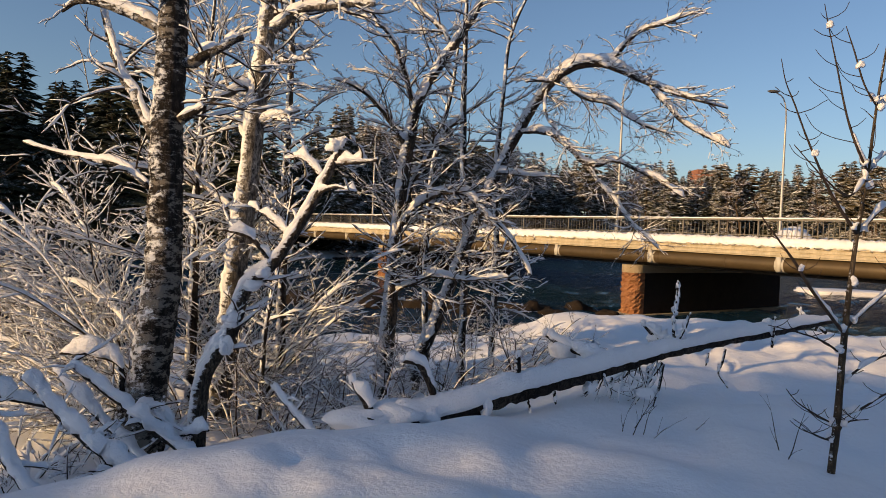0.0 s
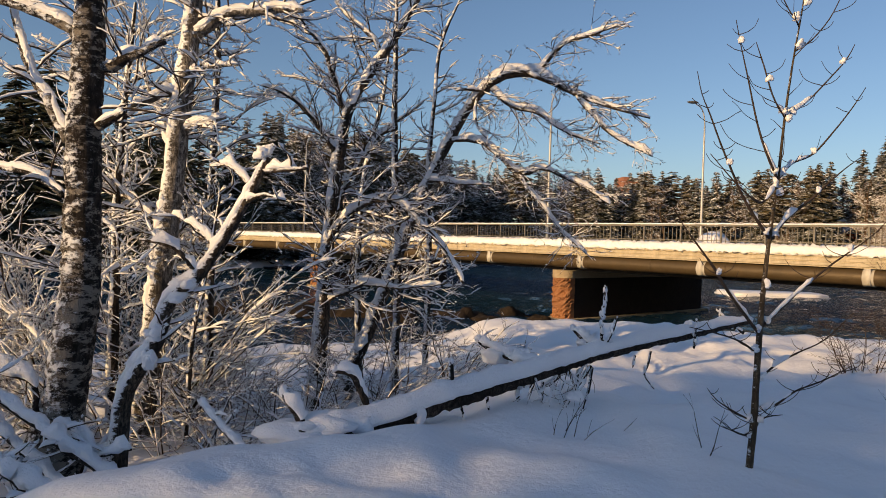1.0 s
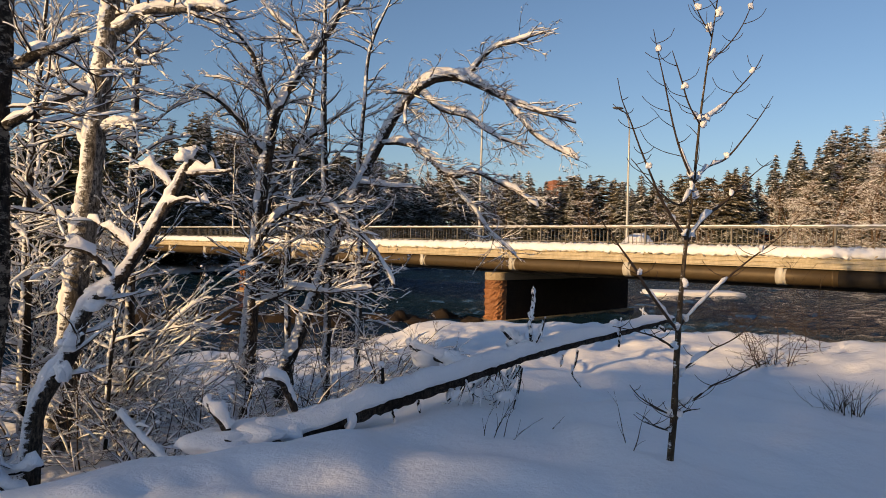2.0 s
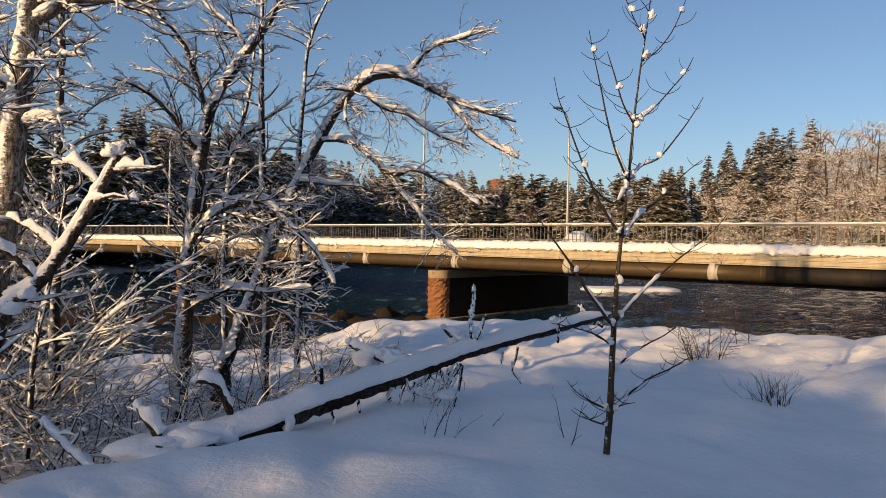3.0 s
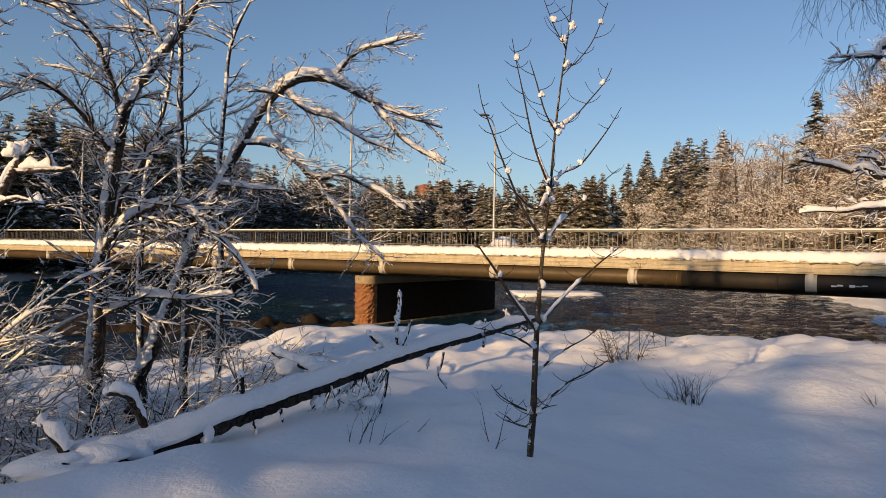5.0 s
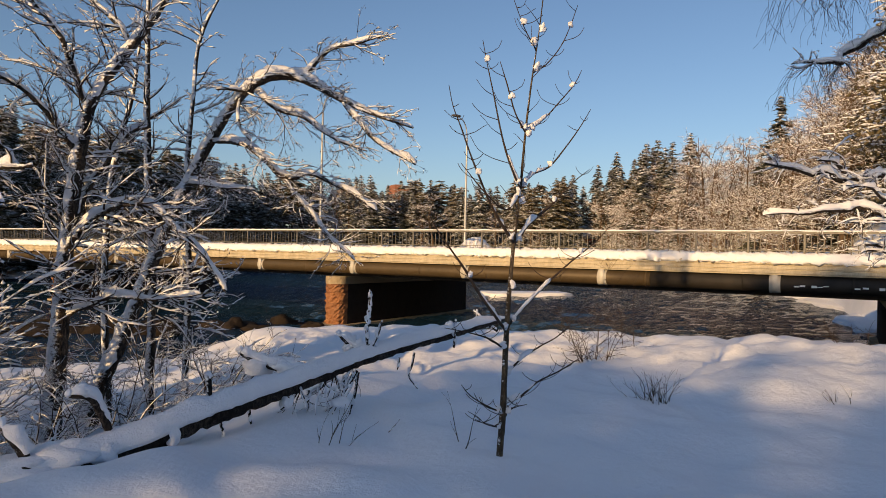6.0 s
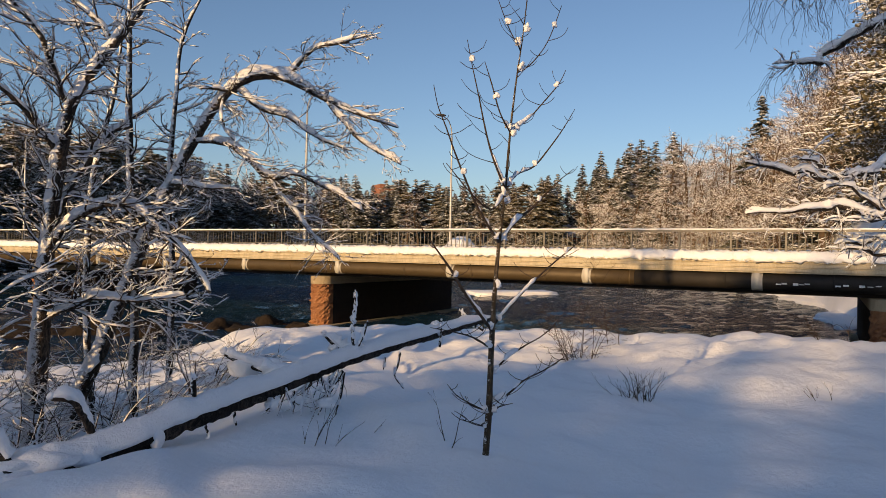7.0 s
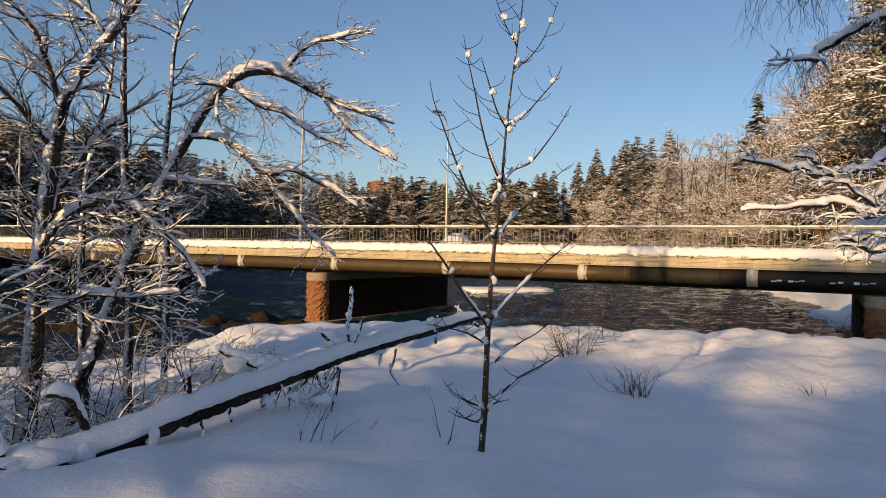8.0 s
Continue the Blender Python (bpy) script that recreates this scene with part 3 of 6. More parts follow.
def make_bridge():
    rng = np.random.default_rng(11)
    top = thing("bridge", "pale concrete road bridge on stone piers with snow along its edge", "bridge", at=tuple(bp(23.3, -7, WATER - 1)))
    a = Acc()
    sweep(a, [(0.30, 1.62), (0.30, 1.44), (0.23, 1.43), (0.23, 1.38), (0.31, 1.37), (0.31, 1.26), (0.25, 1.25), (0.25, 1.20), (0.35, 1.19), (0.35, 1.07), (0.28, 1.06), (0.28, 1.0), (-0.35, 1.0), (-0.35, 1.62)], S0, S1, 20)
    part("edge_beam", a, M_DECK, top, "cream concrete edge beam with stepped mouldings", False)
    # deck and girders: their dark colour holds the shade beneath the road
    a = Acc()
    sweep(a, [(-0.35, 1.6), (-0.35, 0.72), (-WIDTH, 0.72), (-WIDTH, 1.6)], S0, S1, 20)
    part("deck", a, M_SHADECONCRETE, top, "", False)
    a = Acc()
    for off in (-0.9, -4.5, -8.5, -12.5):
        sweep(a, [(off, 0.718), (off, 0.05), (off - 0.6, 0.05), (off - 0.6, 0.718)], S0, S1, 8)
    part("girder", a, M_SHADECONCRETE, top, "concrete girders coloured near black for deep shade", False)
    # snow on the roadway and heaped along the railing
    a = Acc()
    n = 900
    prof = [(0.27, 1.622), (0.305, 1.47), (0.36, 1.53), (0.37, 1.66), (0.30, 1.80), (0.18, 1.90), (0.0, 1.95), (-0.3, 1.97), (-0.8, 1.9), (-1.6, 1.72), (-6.0, 1.66), (-11.5, 1.7), (-12.6, 2.0), (-13.6, 2.02), (-13.98, 1.603), (-6.0, 1.603)]
    sweep(a, prof, S0, S1, n, 0.036, rng)
    part("snow_bank", a, M_SNOW, top, "snow heaped along the bridge railing")
    # piers
    for s in (23.3, 52.6, -6.0):
        half = 0.66
        def outline(h, nose, tail, grow=0.0):
            pts = [(h + grow, -tail - grow)]
            for k in range(15):
                t = math.pi * k / 14
                pts.append(((h + grow) * math.cos(t), nose - h * 0.9 + (h * 0.9 + grow) * math.sin(t)))
            pts.append((-h - grow, -tail - grow))
            return pts
        def slab(acc, h, z0, z1, grow=0.0, rough=0.0, tail=15.8):
            ring = outline(h, 0.35, tail, grow)
            m = len(ring)
            lev = 5 if rough else 1
            vs = []
            for q in range(lev + 1):
                z = z0 + (z1 - z0) * q / lev
                for al, off in ring:
                    k = rng.normal(0, rough) if rough and 0 < q < lev else 0
                    vs.append(bp(s + al * (1 + k), off + k * 0.8, z))
            fs = [(q * m + j, q * m + (j + 1) % m, (q + 1) * m + (j + 1) % m, (q + 1) * m + j) for q in range(lev) for j in range(m)]
            fs += [tuple(range(m - 1, -1, -1)), tuple(range(lev * m, (lev + 1) * m))]
            acc.add(vs, fs)
        # the pier body, with the deck's shade put into its colour
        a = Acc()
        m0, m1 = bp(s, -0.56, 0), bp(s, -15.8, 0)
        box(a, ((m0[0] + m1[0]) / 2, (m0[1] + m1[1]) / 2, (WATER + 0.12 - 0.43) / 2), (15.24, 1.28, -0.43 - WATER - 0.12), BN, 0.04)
        pier = part("pier", a, M_SHADESTONE, top, "stone pier coloured near black for the shade under the deck", False)
        a = Acc()
        slab(a, half, WATER - 1.0, WATER + 0.12, 0.35)
        part("footing", a, M_CAP, pier, "pale icy footing ring", False)
        zz = [WATER + 0.12, -2.25, -1.6, -0.95, -0.42]
        for z0, z1 in zip(zz[:-1], zz[1:]):
            a = Acc()
            slab(a, half, z0 + 0.006, z1 - 0.006, rng.uniform(-0.02, 0.02), 0.06, 0.55)
            part("stone_course", a, M_STONE, pier, "rough rock-faced red granite course", False)
        a = Acc()
        slab(a, half, -0.42, 0.049, 0.05)
        part("capstone", a, M_CAP, pier, "smooth pale capstone", False)
    # the pipe below the edge and its collars
    a = Acc()
    ring = [(-0.06 + 0.37 * math.cos(t), 0.615 + 0.37 * math.sin(t)) for t in np.linspace(0, 2 * math.pi, 20, endpoint=False)]
    sweep(a, ring, 4.2, S1, 30)
    part("pipe", a, M_PIPE, top, "fat brown district heating pipe")
    a = Acc()
    sweep(a, ring, S0, 4.19, 12)
    part("pipe", a, M_BLACKPIPE, top, "black length of the heating pipe")
    a = Acc()
    ring = [(-0.06 + 0.395 * math.cos(t), 0.615 + 0.395 * math.sin(t)) for t in np.linspace(0, 2 * math.pi, 20, endpoint=False)]
    for k in range(-4, 12):
        a = Acc()
        s = 6.5 + 7.6 * k
        sweep(a, ring, s - 0.22, s + 0.22, 1)
        sweep(a, [(0.30, 0.3), (0.36, 0.3), (0.36, 0.999), (0.30, 0.999)], s - 0.13, s + 0.13, 1)
        part("collar", a, M_COLLAR, top, "pale metal pipe collar")
    ring2 = [(-0.06 + 0.385 * math.cos(t), 0.615 + 0.385 * math.sin(t)) for t in np.linspace(0, 2 * math.pi, 20, endpoint=False)]
    for k in range(-6, 22):
        s = 4.4 + 4.2 * k
        a = Acc()
        sweep(a, ring2, s - 0.04, s + 0.04, 1)
        part("pipe_seam", a, M_PIPE if s > 4.2 else M_BLACKPIPE, top)
    # sprayed scrawl on the girder side, drawn as plain bars
    for s0, w in ((-1.9, 1.3), (-4.1, 1.7)):
        for k in range(6):
            a = Acc()
            sc = s0 - w * k / 6
            sweep(a, [(0.371, 0.50 + 0.03 * (k % 3)), (0.375, 0.50 + 0.03 * (k % 3)), (0.375, 0.56 + 0.04 * (k % 2)), (0.371, 0.56 + 0.04 * (k % 2))], sc - 0.15, sc + 0.05, 1)
            part("paint_bar", a, M_PAINT, top, "white sprayed bar", False)


make_bridge()


def make_railing():
    rng = np.random.default_rng(12)
    top = thing("bridge_railing", "grey steel railing with upright bars and a snowy top rail", "railing", at=tuple(bp(0, 0, RAIL_FOOT - 0.2)))
    a = Acc()
    box(a, (0, 0, 0.6), (0.09, 0.09, 1.14), bevel=0.008)
    post = a.mesh("post", M_RAIL, False)
    a = Acc()
    box(a, (0, 0, 0.5), (0.035, 0.025, 0.9), bevel=0.004)
    bar = a.mesh("bar", M_RAIL, False)
    far = Acc()
    k0 = -14
    for k in range(k0, 42):
        s = 2.2 * k
        put_part("post", post, top, bp(s, 0, RAIL_FOOT - 0.2), B_ROT)
        for j in range(1, 9):
            sj = s + 2.2 * j / 9
            if -12 < sj < 60:
                put_part("bar", bar, top, bp(sj, 0, RAIL_FOOT - 0.12), B_ROT)
            else:
                box(far, bp(sj, 0, RAIL_FOOT + 0.38), (0.035, 0.025, 0.9), BA)
    tagged(part("far_bars", far, M_RAIL, top, "", False), kind="stuff")
    a = Acc()
    sweep(a, [(0.07, 2.78), (0.07, 2.87), (-0.07, 2.87), (-0.07, 2.78)], 2.2 * k0, 92, 1)
    part("top_rail", a, M_RAIL, top, "", False)
    a = Acc()
    sweep(a, [(0.03, 2.03), (0.03, 2.07), (-0.03, 2.07), (-0.03, 2.03)], 2.2 * k0, 92, 1)
    part("bottom_rail", a, M_RAIL, top, "", False)
    a = Acc()
    sweep(a, [(0.075, 2.868), (0.07, 2.91), (0.0, 2.94), (-0.07, 2.91), (-0.075, 2.868)], 2.2 * k0, 92, 520, 0.008, rng)
    part("rail_snow", a, M_SNOW, top, "thin snow on the top rail")


make_railing()


def snow_heap(s, off, size, seed):
    a = Acc()
    rng = np.random.default_rng(seed)
    x, y, z = bp(s, off, 1.75)
    blob(a, (x, y, z + 0.1), (size[0], size[0] * 0.8, size[1]), rng, 0.45, 0.3, 18, 12)
    single("snow_heap", a, M_SNOW, "heap of ploughed snow on the bridge roadway", "snow heap")


snow_heap(14.4, -1.6, (0.75, 0.62), 19)


def street_lamp(s, off, z_top, arm):
    """A tapered pole with a bent arm and a flat head."""
    top = thing("street_lamp", "tall grey steel street lamp standing on the snowy bridge", "street lamp", "lamps along the bridge", at=tuple(bp(s, off, 1.6)))
    a = Acc()
    h = z_top
    d = -BN * arm
    ctrl = [(*bp(s, off, 1.55), 0.10), (*bp(s, off, 5.0), 0.085), (*bp(s, off, h - 1.5), 0.06)]
    tube(a, spline(ctrl, 1.0), 10)
    part("pole", a, M_LAMP, top)
    a = Acc()
    b = bp(s, off, 0)[:2]
    pts = []
    for k in range(7):
        t = math.pi / 2 * k / 6
        q = b + d * 1.0 * (1 - math.cos(t))
        pts.append((q[0], q[1], h - 1.5 + 1.3 * math.sin(t), 0.045))
    e = b + d * 1.5
    pts.append((e[0], e[1], h - 0.12, 0.04))
    tube(a, np.array(pts), 8)
    arm_ob = part("arm", a, M_LAMP, top)
    a = Acc()
    e = b + d * 1.75
    blob(a, (e[0], e[1], h - 0.1), (0.42, 0.2, 0.1), np.random.default_rng(1), 0.05)
    part("lamp_head", a, M_DARKROOF, arm_ob, "dark flat lamp head")


street_lamp(25.3, -0.9, 11.9, 1)
street_lamp(21.6, -13.4, 12.0, -1)
street_lamp(56.5, -0.9, 11.9, 1)
street_lamp(-8.5, -13.4, 12.0, -1)



# ---- near trees ----
DARK_TRUNK = [
    [(-3.03, 6.90, -0.57, 0.270), (-2.98, 6.95, -0.14, 0.210), (-2.87, 7.00, 0.95, 0.185), (-2.87, 7.05, 1.82, 0.170), (-2.89, 7.10, 2.69, 0.160), (-2.87, 7.10, 3.33, 0.150), (-2.86, 7.10, 4.19, 0.140), (-2.92, 7.20, 5.90, 0.110), (-2.97, 7.20, 8.45, 0.080), (-3.09, 7.20, 10.40, 0.050), (-3.22, 7.20, 12.60, 0.015)],
    [(-2.99, 7.20, 8.45, 0.045), (-2.39, 7.40, 9.82, 0.030), (-2.00, 7.60, 10.94, 0.012)],
    [(-3.02, 7.20, 9.01, 0.045), (-3.66, 7.10, 9.98, 0.030), (-3.97, 7.00, 10.66, 0.012)],
    [(-3.08, 7.20, 9.85, 0.040), (-2.41, 7.00, 10.56, 0.030), (-1.96, 6.90, 11.13, 0.012)],
    [(-3.11, 7.20, 10.40, 0.035), (-3.63, 7.30, 11.62, 0.020), (-3.88, 7.40, 12.32, 0.010)],
    [(-2.92, 7.20, 5.33, 0.060), (-2.42, 7.50, 6.52, 0.045), (-1.93, 7.80, 7.98, 0.015)],
    [(-2.92, 7.20, 5.79, 0.060), (-3.72, 7.40, 6.99, 0.040), (-4.40, 7.70, 8.28, 0.015)],
    [(-2.93, 7.20, 6.64, 0.050), (-2.25, 7.00, 7.41, 0.035), (-1.60, 6.80, 7.91, 0.012)],
    [(-2.95, 7.20, 7.32, 0.045), (-3.44, 7.10, 8.23, 0.030), (-3.70, 7.00, 9.05, 0.012)],
    [(-2.90, 7.20, 4.75, 0.060), (-2.18, 7.40, 5.52, 0.040), (-1.55, 7.50, 5.84, 0.012)],
    [(-2.76, 7.10, 3.21, 0.060), (-2.45, 7.00, 3.33, 0.050), (-2.08, 6.90, 3.44, 0.030)],
    [(-2.98, 7.10, 3.50, 0.060), (-3.38, 7.20, 3.74, 0.050), (-3.88, 7.30, 3.84, 0.035), (-4.17, 7.40, 3.77, 0.015)],
    [(-3.04, 7.10, 2.48, 0.060), (-3.35, 7.30, 2.95, 0.055), (-3.59, 7.40, 3.38, 0.045), (-3.80, 7.50, 3.82, 0.030), (-3.99, 7.60, 4.34, 0.020)],
    [(-2.72, 7.00, 2.60, 0.050), (-2.54, 6.90, 2.70, 0.035), (-2.41, 6.80, 2.72, 0.020)],
    [(-3.11, 7.20, 1.94, 0.040), (-3.58, 7.40, 2.17, 0.030), (-4.18, 7.60, 2.29, 0.020), (-4.80, 7.80, 2.41, 0.008)],
]
BIRCH = [
    [(-2.95, 8.90, -1.53, 0.200), (-2.85, 8.95, -0.60, 0.170), (-2.77, 9.00, 0.06, 0.160), (-2.71, 9.00, 0.96, 0.145), (-2.64, 9.00, 1.55, 0.140), (-2.58, 9.00, 2.30, 0.135), (-2.52, 9.00, 3.03, 0.130), (-2.46, 9.00, 3.70, 0.120), (-2.41, 9.00, 4.21, 0.115), (-2.38, 9.00, 4.94, 0.100), (-2.37, 9.00, 6.67, 0.090), (-2.40, 9.00, 9.52, 0.060), (-2.46, 9.00, 12.31, 0.020)],
    [(-2.39, 9.00, 8.81, 0.045), (-3.20, 9.20, 10.09, 0.030), (-3.79, 9.30, 11.04, 0.012)],
    [(-2.40, 9.00, 9.52, 0.045), (-1.62, 8.90, 10.50, 0.030), (-1.00, 8.80, 11.18, 0.012)],
    [(-2.41, 9.00, 10.36, 0.040), (-3.04, 9.00, 11.32, 0.030), (-3.49, 9.00, 11.92, 0.012)],
    [(-2.36, 9.00, 5.66, 0.050), (-1.60, 9.20, 6.82, 0.035), (-0.90, 9.40, 7.56, 0.012)],
    [(-2.36, 9.00, 6.53, 0.050), (-3.20, 9.00, 7.49, 0.030), (-3.81, 9.00, 8.47, 0.012)],
    [(-2.38, 9.00, 7.39, 0.045), (-1.64, 9.00, 8.56, 0.030), (-1.10, 9.00, 9.57, 0.012)],
    [(-2.38, 9.00, 4.10, 0.075), (-2.04, 8.90, 4.28, 0.065), (-1.59, 8.80, 4.38, 0.055), (-1.19, 8.70, 4.43, 0.045), (-0.97, 8.60, 4.37, 0.030)],
    [(-2.54, 9.00, 3.22, 0.050), (-2.68, 8.90, 3.31, 0.045), (-2.83, 8.80, 3.19, 0.040), (-3.01, 8.70, 3.12, 0.030)],
    [(-2.49, 9.00, 3.62, 0.040), (-2.16, 8.90, 3.70, 0.030), (-1.77, 8.80, 3.71, 0.012)],
    [(-2.54, 9.00, 2.87, 0.050), (-2.21, 8.90, 2.97, 0.035), (-1.90, 8.80, 3.05, 0.015)],
    [(-2.59, 9.00, 2.66, 0.040), (-3.01, 9.30, 3.44, 0.030), (-3.31, 9.50, 3.94, 0.020), (-3.53, 9.60, 4.42, 0.010)],
    [(-2.63, 9.00, 1.63, 0.040), (-3.19, 9.30, 1.99, 0.030), (-3.55, 9.40, 2.37, 0.015)],
    [(-2.66, 9.00, 1.41, 0.035), (-2.34, 9.30, 1.80, 0.025), (-1.96, 9.60, 2.14, 0.015)],
]
BENT_ALDER = [
    [(-2.35, 6.70, -0.67, 0.100), (-2.31, 6.70, -0.06, 0.085), (-2.22, 6.70, 0.23, 0.085), (-2.03, 6.70, 0.54, 0.080), (-1.93, 6.70, 0.88, 0.070), (-1.83, 6.70, 1.06, 0.070), (-1.62, 6.70, 1.24, 0.060), (-1.46, 6.70, 1.50, 0.055), (-1.29, 6.70, 1.81, 0.050), (-1.15, 6.70, 2.10, 0.045), (-1.05, 6.70, 2.35, 0.035)],
    [(-1.10, 6.70, 2.23, 0.035), (-0.90, 6.60, 2.23, 0.030), (-0.65, 6.50, 2.24, 0.015)],
    [(-1.18, 6.70, 2.05, 0.030), (-1.40, 6.80, 2.23, 0.020), (-1.62, 6.90, 2.26, 0.012)],
    [(-1.25, 6.70, 1.90, 0.030), (-1.02, 6.60, 1.98, 0.020), (-0.84, 6.50, 1.93, 0.010)],
    [(-1.49, 6.70, 1.45, 0.030), (-1.71, 6.80, 1.66, 0.020), (-1.97, 6.90, 1.79, 0.012)],
    [(-1.67, 6.70, 1.20, 0.030), (-1.87, 6.60, 1.46, 0.025), (-2.14, 6.50, 1.53, 0.012)],
]
ALDER = [
    [(-0.88, 10.80, -0.68, 0.140), (-0.80, 10.80, 0.40, 0.120), (-0.75, 10.80, 1.65, 0.100), (-0.66, 10.80, 2.62, 0.095), (-0.50, 10.80, 3.58, 0.085), (-0.26, 10.80, 4.05, 0.075), (0.08, 10.80, 4.57, 0.070), (0.40, 10.80, 5.15, 0.055), (0.66, 10.80, 5.75, 0.050), (1.04, 10.80, 7.15, 0.030)],
    [(-0.50, 10.80, 3.58, 0.050), (-0.72, 10.70, 4.10, 0.040), (-0.95, 10.60, 4.58, 0.030), (-1.30, 10.50, 4.96, 0.015)],
    [(-0.61, 10.80, 2.87, 0.045), (-0.99, 10.60, 3.33, 0.035), (-1.32, 10.40, 3.66, 0.025), (-1.72, 10.20, 3.77, 0.010)],
    [(-0.76, 10.80, 1.60, 0.050), (-0.40, 11.00, 2.56, 0.045), (-0.02, 11.10, 3.18, 0.035), (0.26, 11.20, 3.39, 0.020)],
    [(0.01, 10.80, 4.46, 0.040), (-0.32, 10.90, 4.87, 0.030), (-0.65, 11.00, 5.19, 0.015), (-0.93, 11.00, 5.58, 0.010)],
    [(-0.78, 10.80, 1.47, 0.055), (-0.41, 10.60, 1.96, 0.050), (0.10, 10.40, 2.15, 0.045), (0.53, 10.20, 1.88, 0.040), (0.96, 10.10, 1.46, 0.035), (1.30, 10.00, 0.99, 0.020)],
    [(-0.81, 10.80, 0.58, 0.035), (-0.19, 10.30, 0.90, 0.030), (0.48, 10.00, 0.91, 0.022), (0.95, 9.80, 0.98, 0.012)],
]
LEANING_ALDER = [
    [(-0.36, 11.50, -0.61, 0.130), (-0.04, 11.50, 0.16, 0.110), (0.30, 11.50, 1.17, 0.100), (0.60, 11.50, 1.97, 0.095), (0.94, 11.50, 2.81, 0.090), (1.27, 11.40, 3.49, 0.085), (1.59, 11.30, 4.04, 0.080), (1.96, 11.20, 4.34, 0.085), (2.39, 11.10, 4.39, 0.080), (2.76, 11.00, 4.24, 0.060), (3.19, 10.90, 4.04, 0.050), (3.70, 10.80, 3.85, 0.035), (4.32, 10.70, 3.68, 0.012)],
    [(2.51, 11.10, 4.38, 0.050), (2.74, 11.00, 4.69, 0.045), (2.97, 10.90, 4.90, 0.040), (3.34, 10.80, 5.01, 0.030), (3.82, 10.70, 5.12, 0.010)],
    [(3.15, 10.90, 4.06, 0.035), (3.45, 10.80, 3.68, 0.035), (3.75, 10.70, 3.39, 0.030), (4.06, 10.60, 3.19, 0.020), (4.30, 10.50, 3.04, 0.008)],
    [(1.78, 11.30, 4.16, 0.035), (2.15, 11.20, 3.86, 0.035), (2.63, 11.10, 3.72, 0.030), (3.03, 11.00, 3.47, 0.025), (3.59, 10.90, 3.26, 0.008)],
    [(1.23, 11.40, 3.30, 0.050), (1.64, 11.30, 3.20, 0.050), (2.01, 11.20, 2.98, 0.048), (2.32, 11.10, 2.76, 0.045), (2.75, 11.00, 2.78, 0.035), (3.22, 10.90, 2.60, 0.028), (3.74, 10.80, 2.28, 0.008)],
    [(2.22, 11.10, 2.79, 0.030), (2.63, 11.00, 2.29, 0.028), (2.94, 10.90, 1.85, 0.022), (3.38, 10.80, 1.46, 0.008)],
    [(0.85, 11.50, 2.62, 0.035), (1.30, 11.30, 2.57, 0.030), (1.83, 11.10, 2.53, 0.010)],
    [(1.79, 11.30, 4.11, 0.030), (1.45, 11.20, 4.12, 0.025), (1.21, 11.10, 4.05, 0.012)],
    [(1.59, 11.30, 4.04, 0.030), (1.56, 11.20, 3.58, 0.025), (1.74, 11.10, 3.30, 0.010)],
]
THIN_ALDER = [
    [(0.38, 11.60, -0.60, 0.070), (0.38, 11.60, 0.94, 0.060), (0.27, 11.60, 2.65, 0.055), (0.23, 11.60, 4.06, 0.045), (0.23, 11.60, 4.91, 0.035), (0.21, 11.60, 6.60, 0.015)],
]
THIN_ALDER_B = [
    [(0.93, 12.00, -0.46, 0.055), (0.95, 12.00, 1.23, 0.050), (0.87, 12.00, 2.71, 0.045), (0.95, 12.00, 4.08, 0.035), (1.03, 12.00, 5.01, 0.030), (1.38, 12.00, 5.95, 0.015)],
]
THIN_ALDER_C = [
    [(-0.23, 12.00, -0.70, 0.060), (-0.29, 12.00, 0.69, 0.055), (-0.27, 12.00, 2.17, 0.050), (-0.17, 12.00, 3.15, 0.045), (0.04, 12.00, 4.04, 0.030), (0.14, 12.00, 5.22, 0.015)],
]
THIN_ALDER_D = [
    [(-2.28, 9.80, -1.35, 0.080), (-2.27, 9.80, -0.37, 0.070), (-2.27, 9.80, 0.77, 0.060), (-2.26, 9.80, 1.74, 0.055), (-2.25, 9.80, 3.18, 0.050), (-2.26, 9.80, 4.30, 0.040), (-2.28, 9.80, 5.56, 0.020)],
]
THIN_ALDER_E = [
    [(-3.46, 9.60, -0.78, 0.080), (-3.47, 9.60, 0.26, 0.070), (-3.46, 9.60, 1.13, 0.060), (-3.46, 9.60, 2.31, 0.050), (-3.38, 9.60, 3.49, 0.040), (-3.30, 9.60, 4.66, 0.020)],
]
THIN_ALDER_F = [
    [(-2.26, 8.60, -1.22, 0.040), (-2.21, 8.60, -0.49, 0.035), (-2.16, 8.60, 0.44, 0.030), (-2.01, 8.60, 1.29, 0.025), (-1.90, 8.60, 2.08, 0.015)],
]
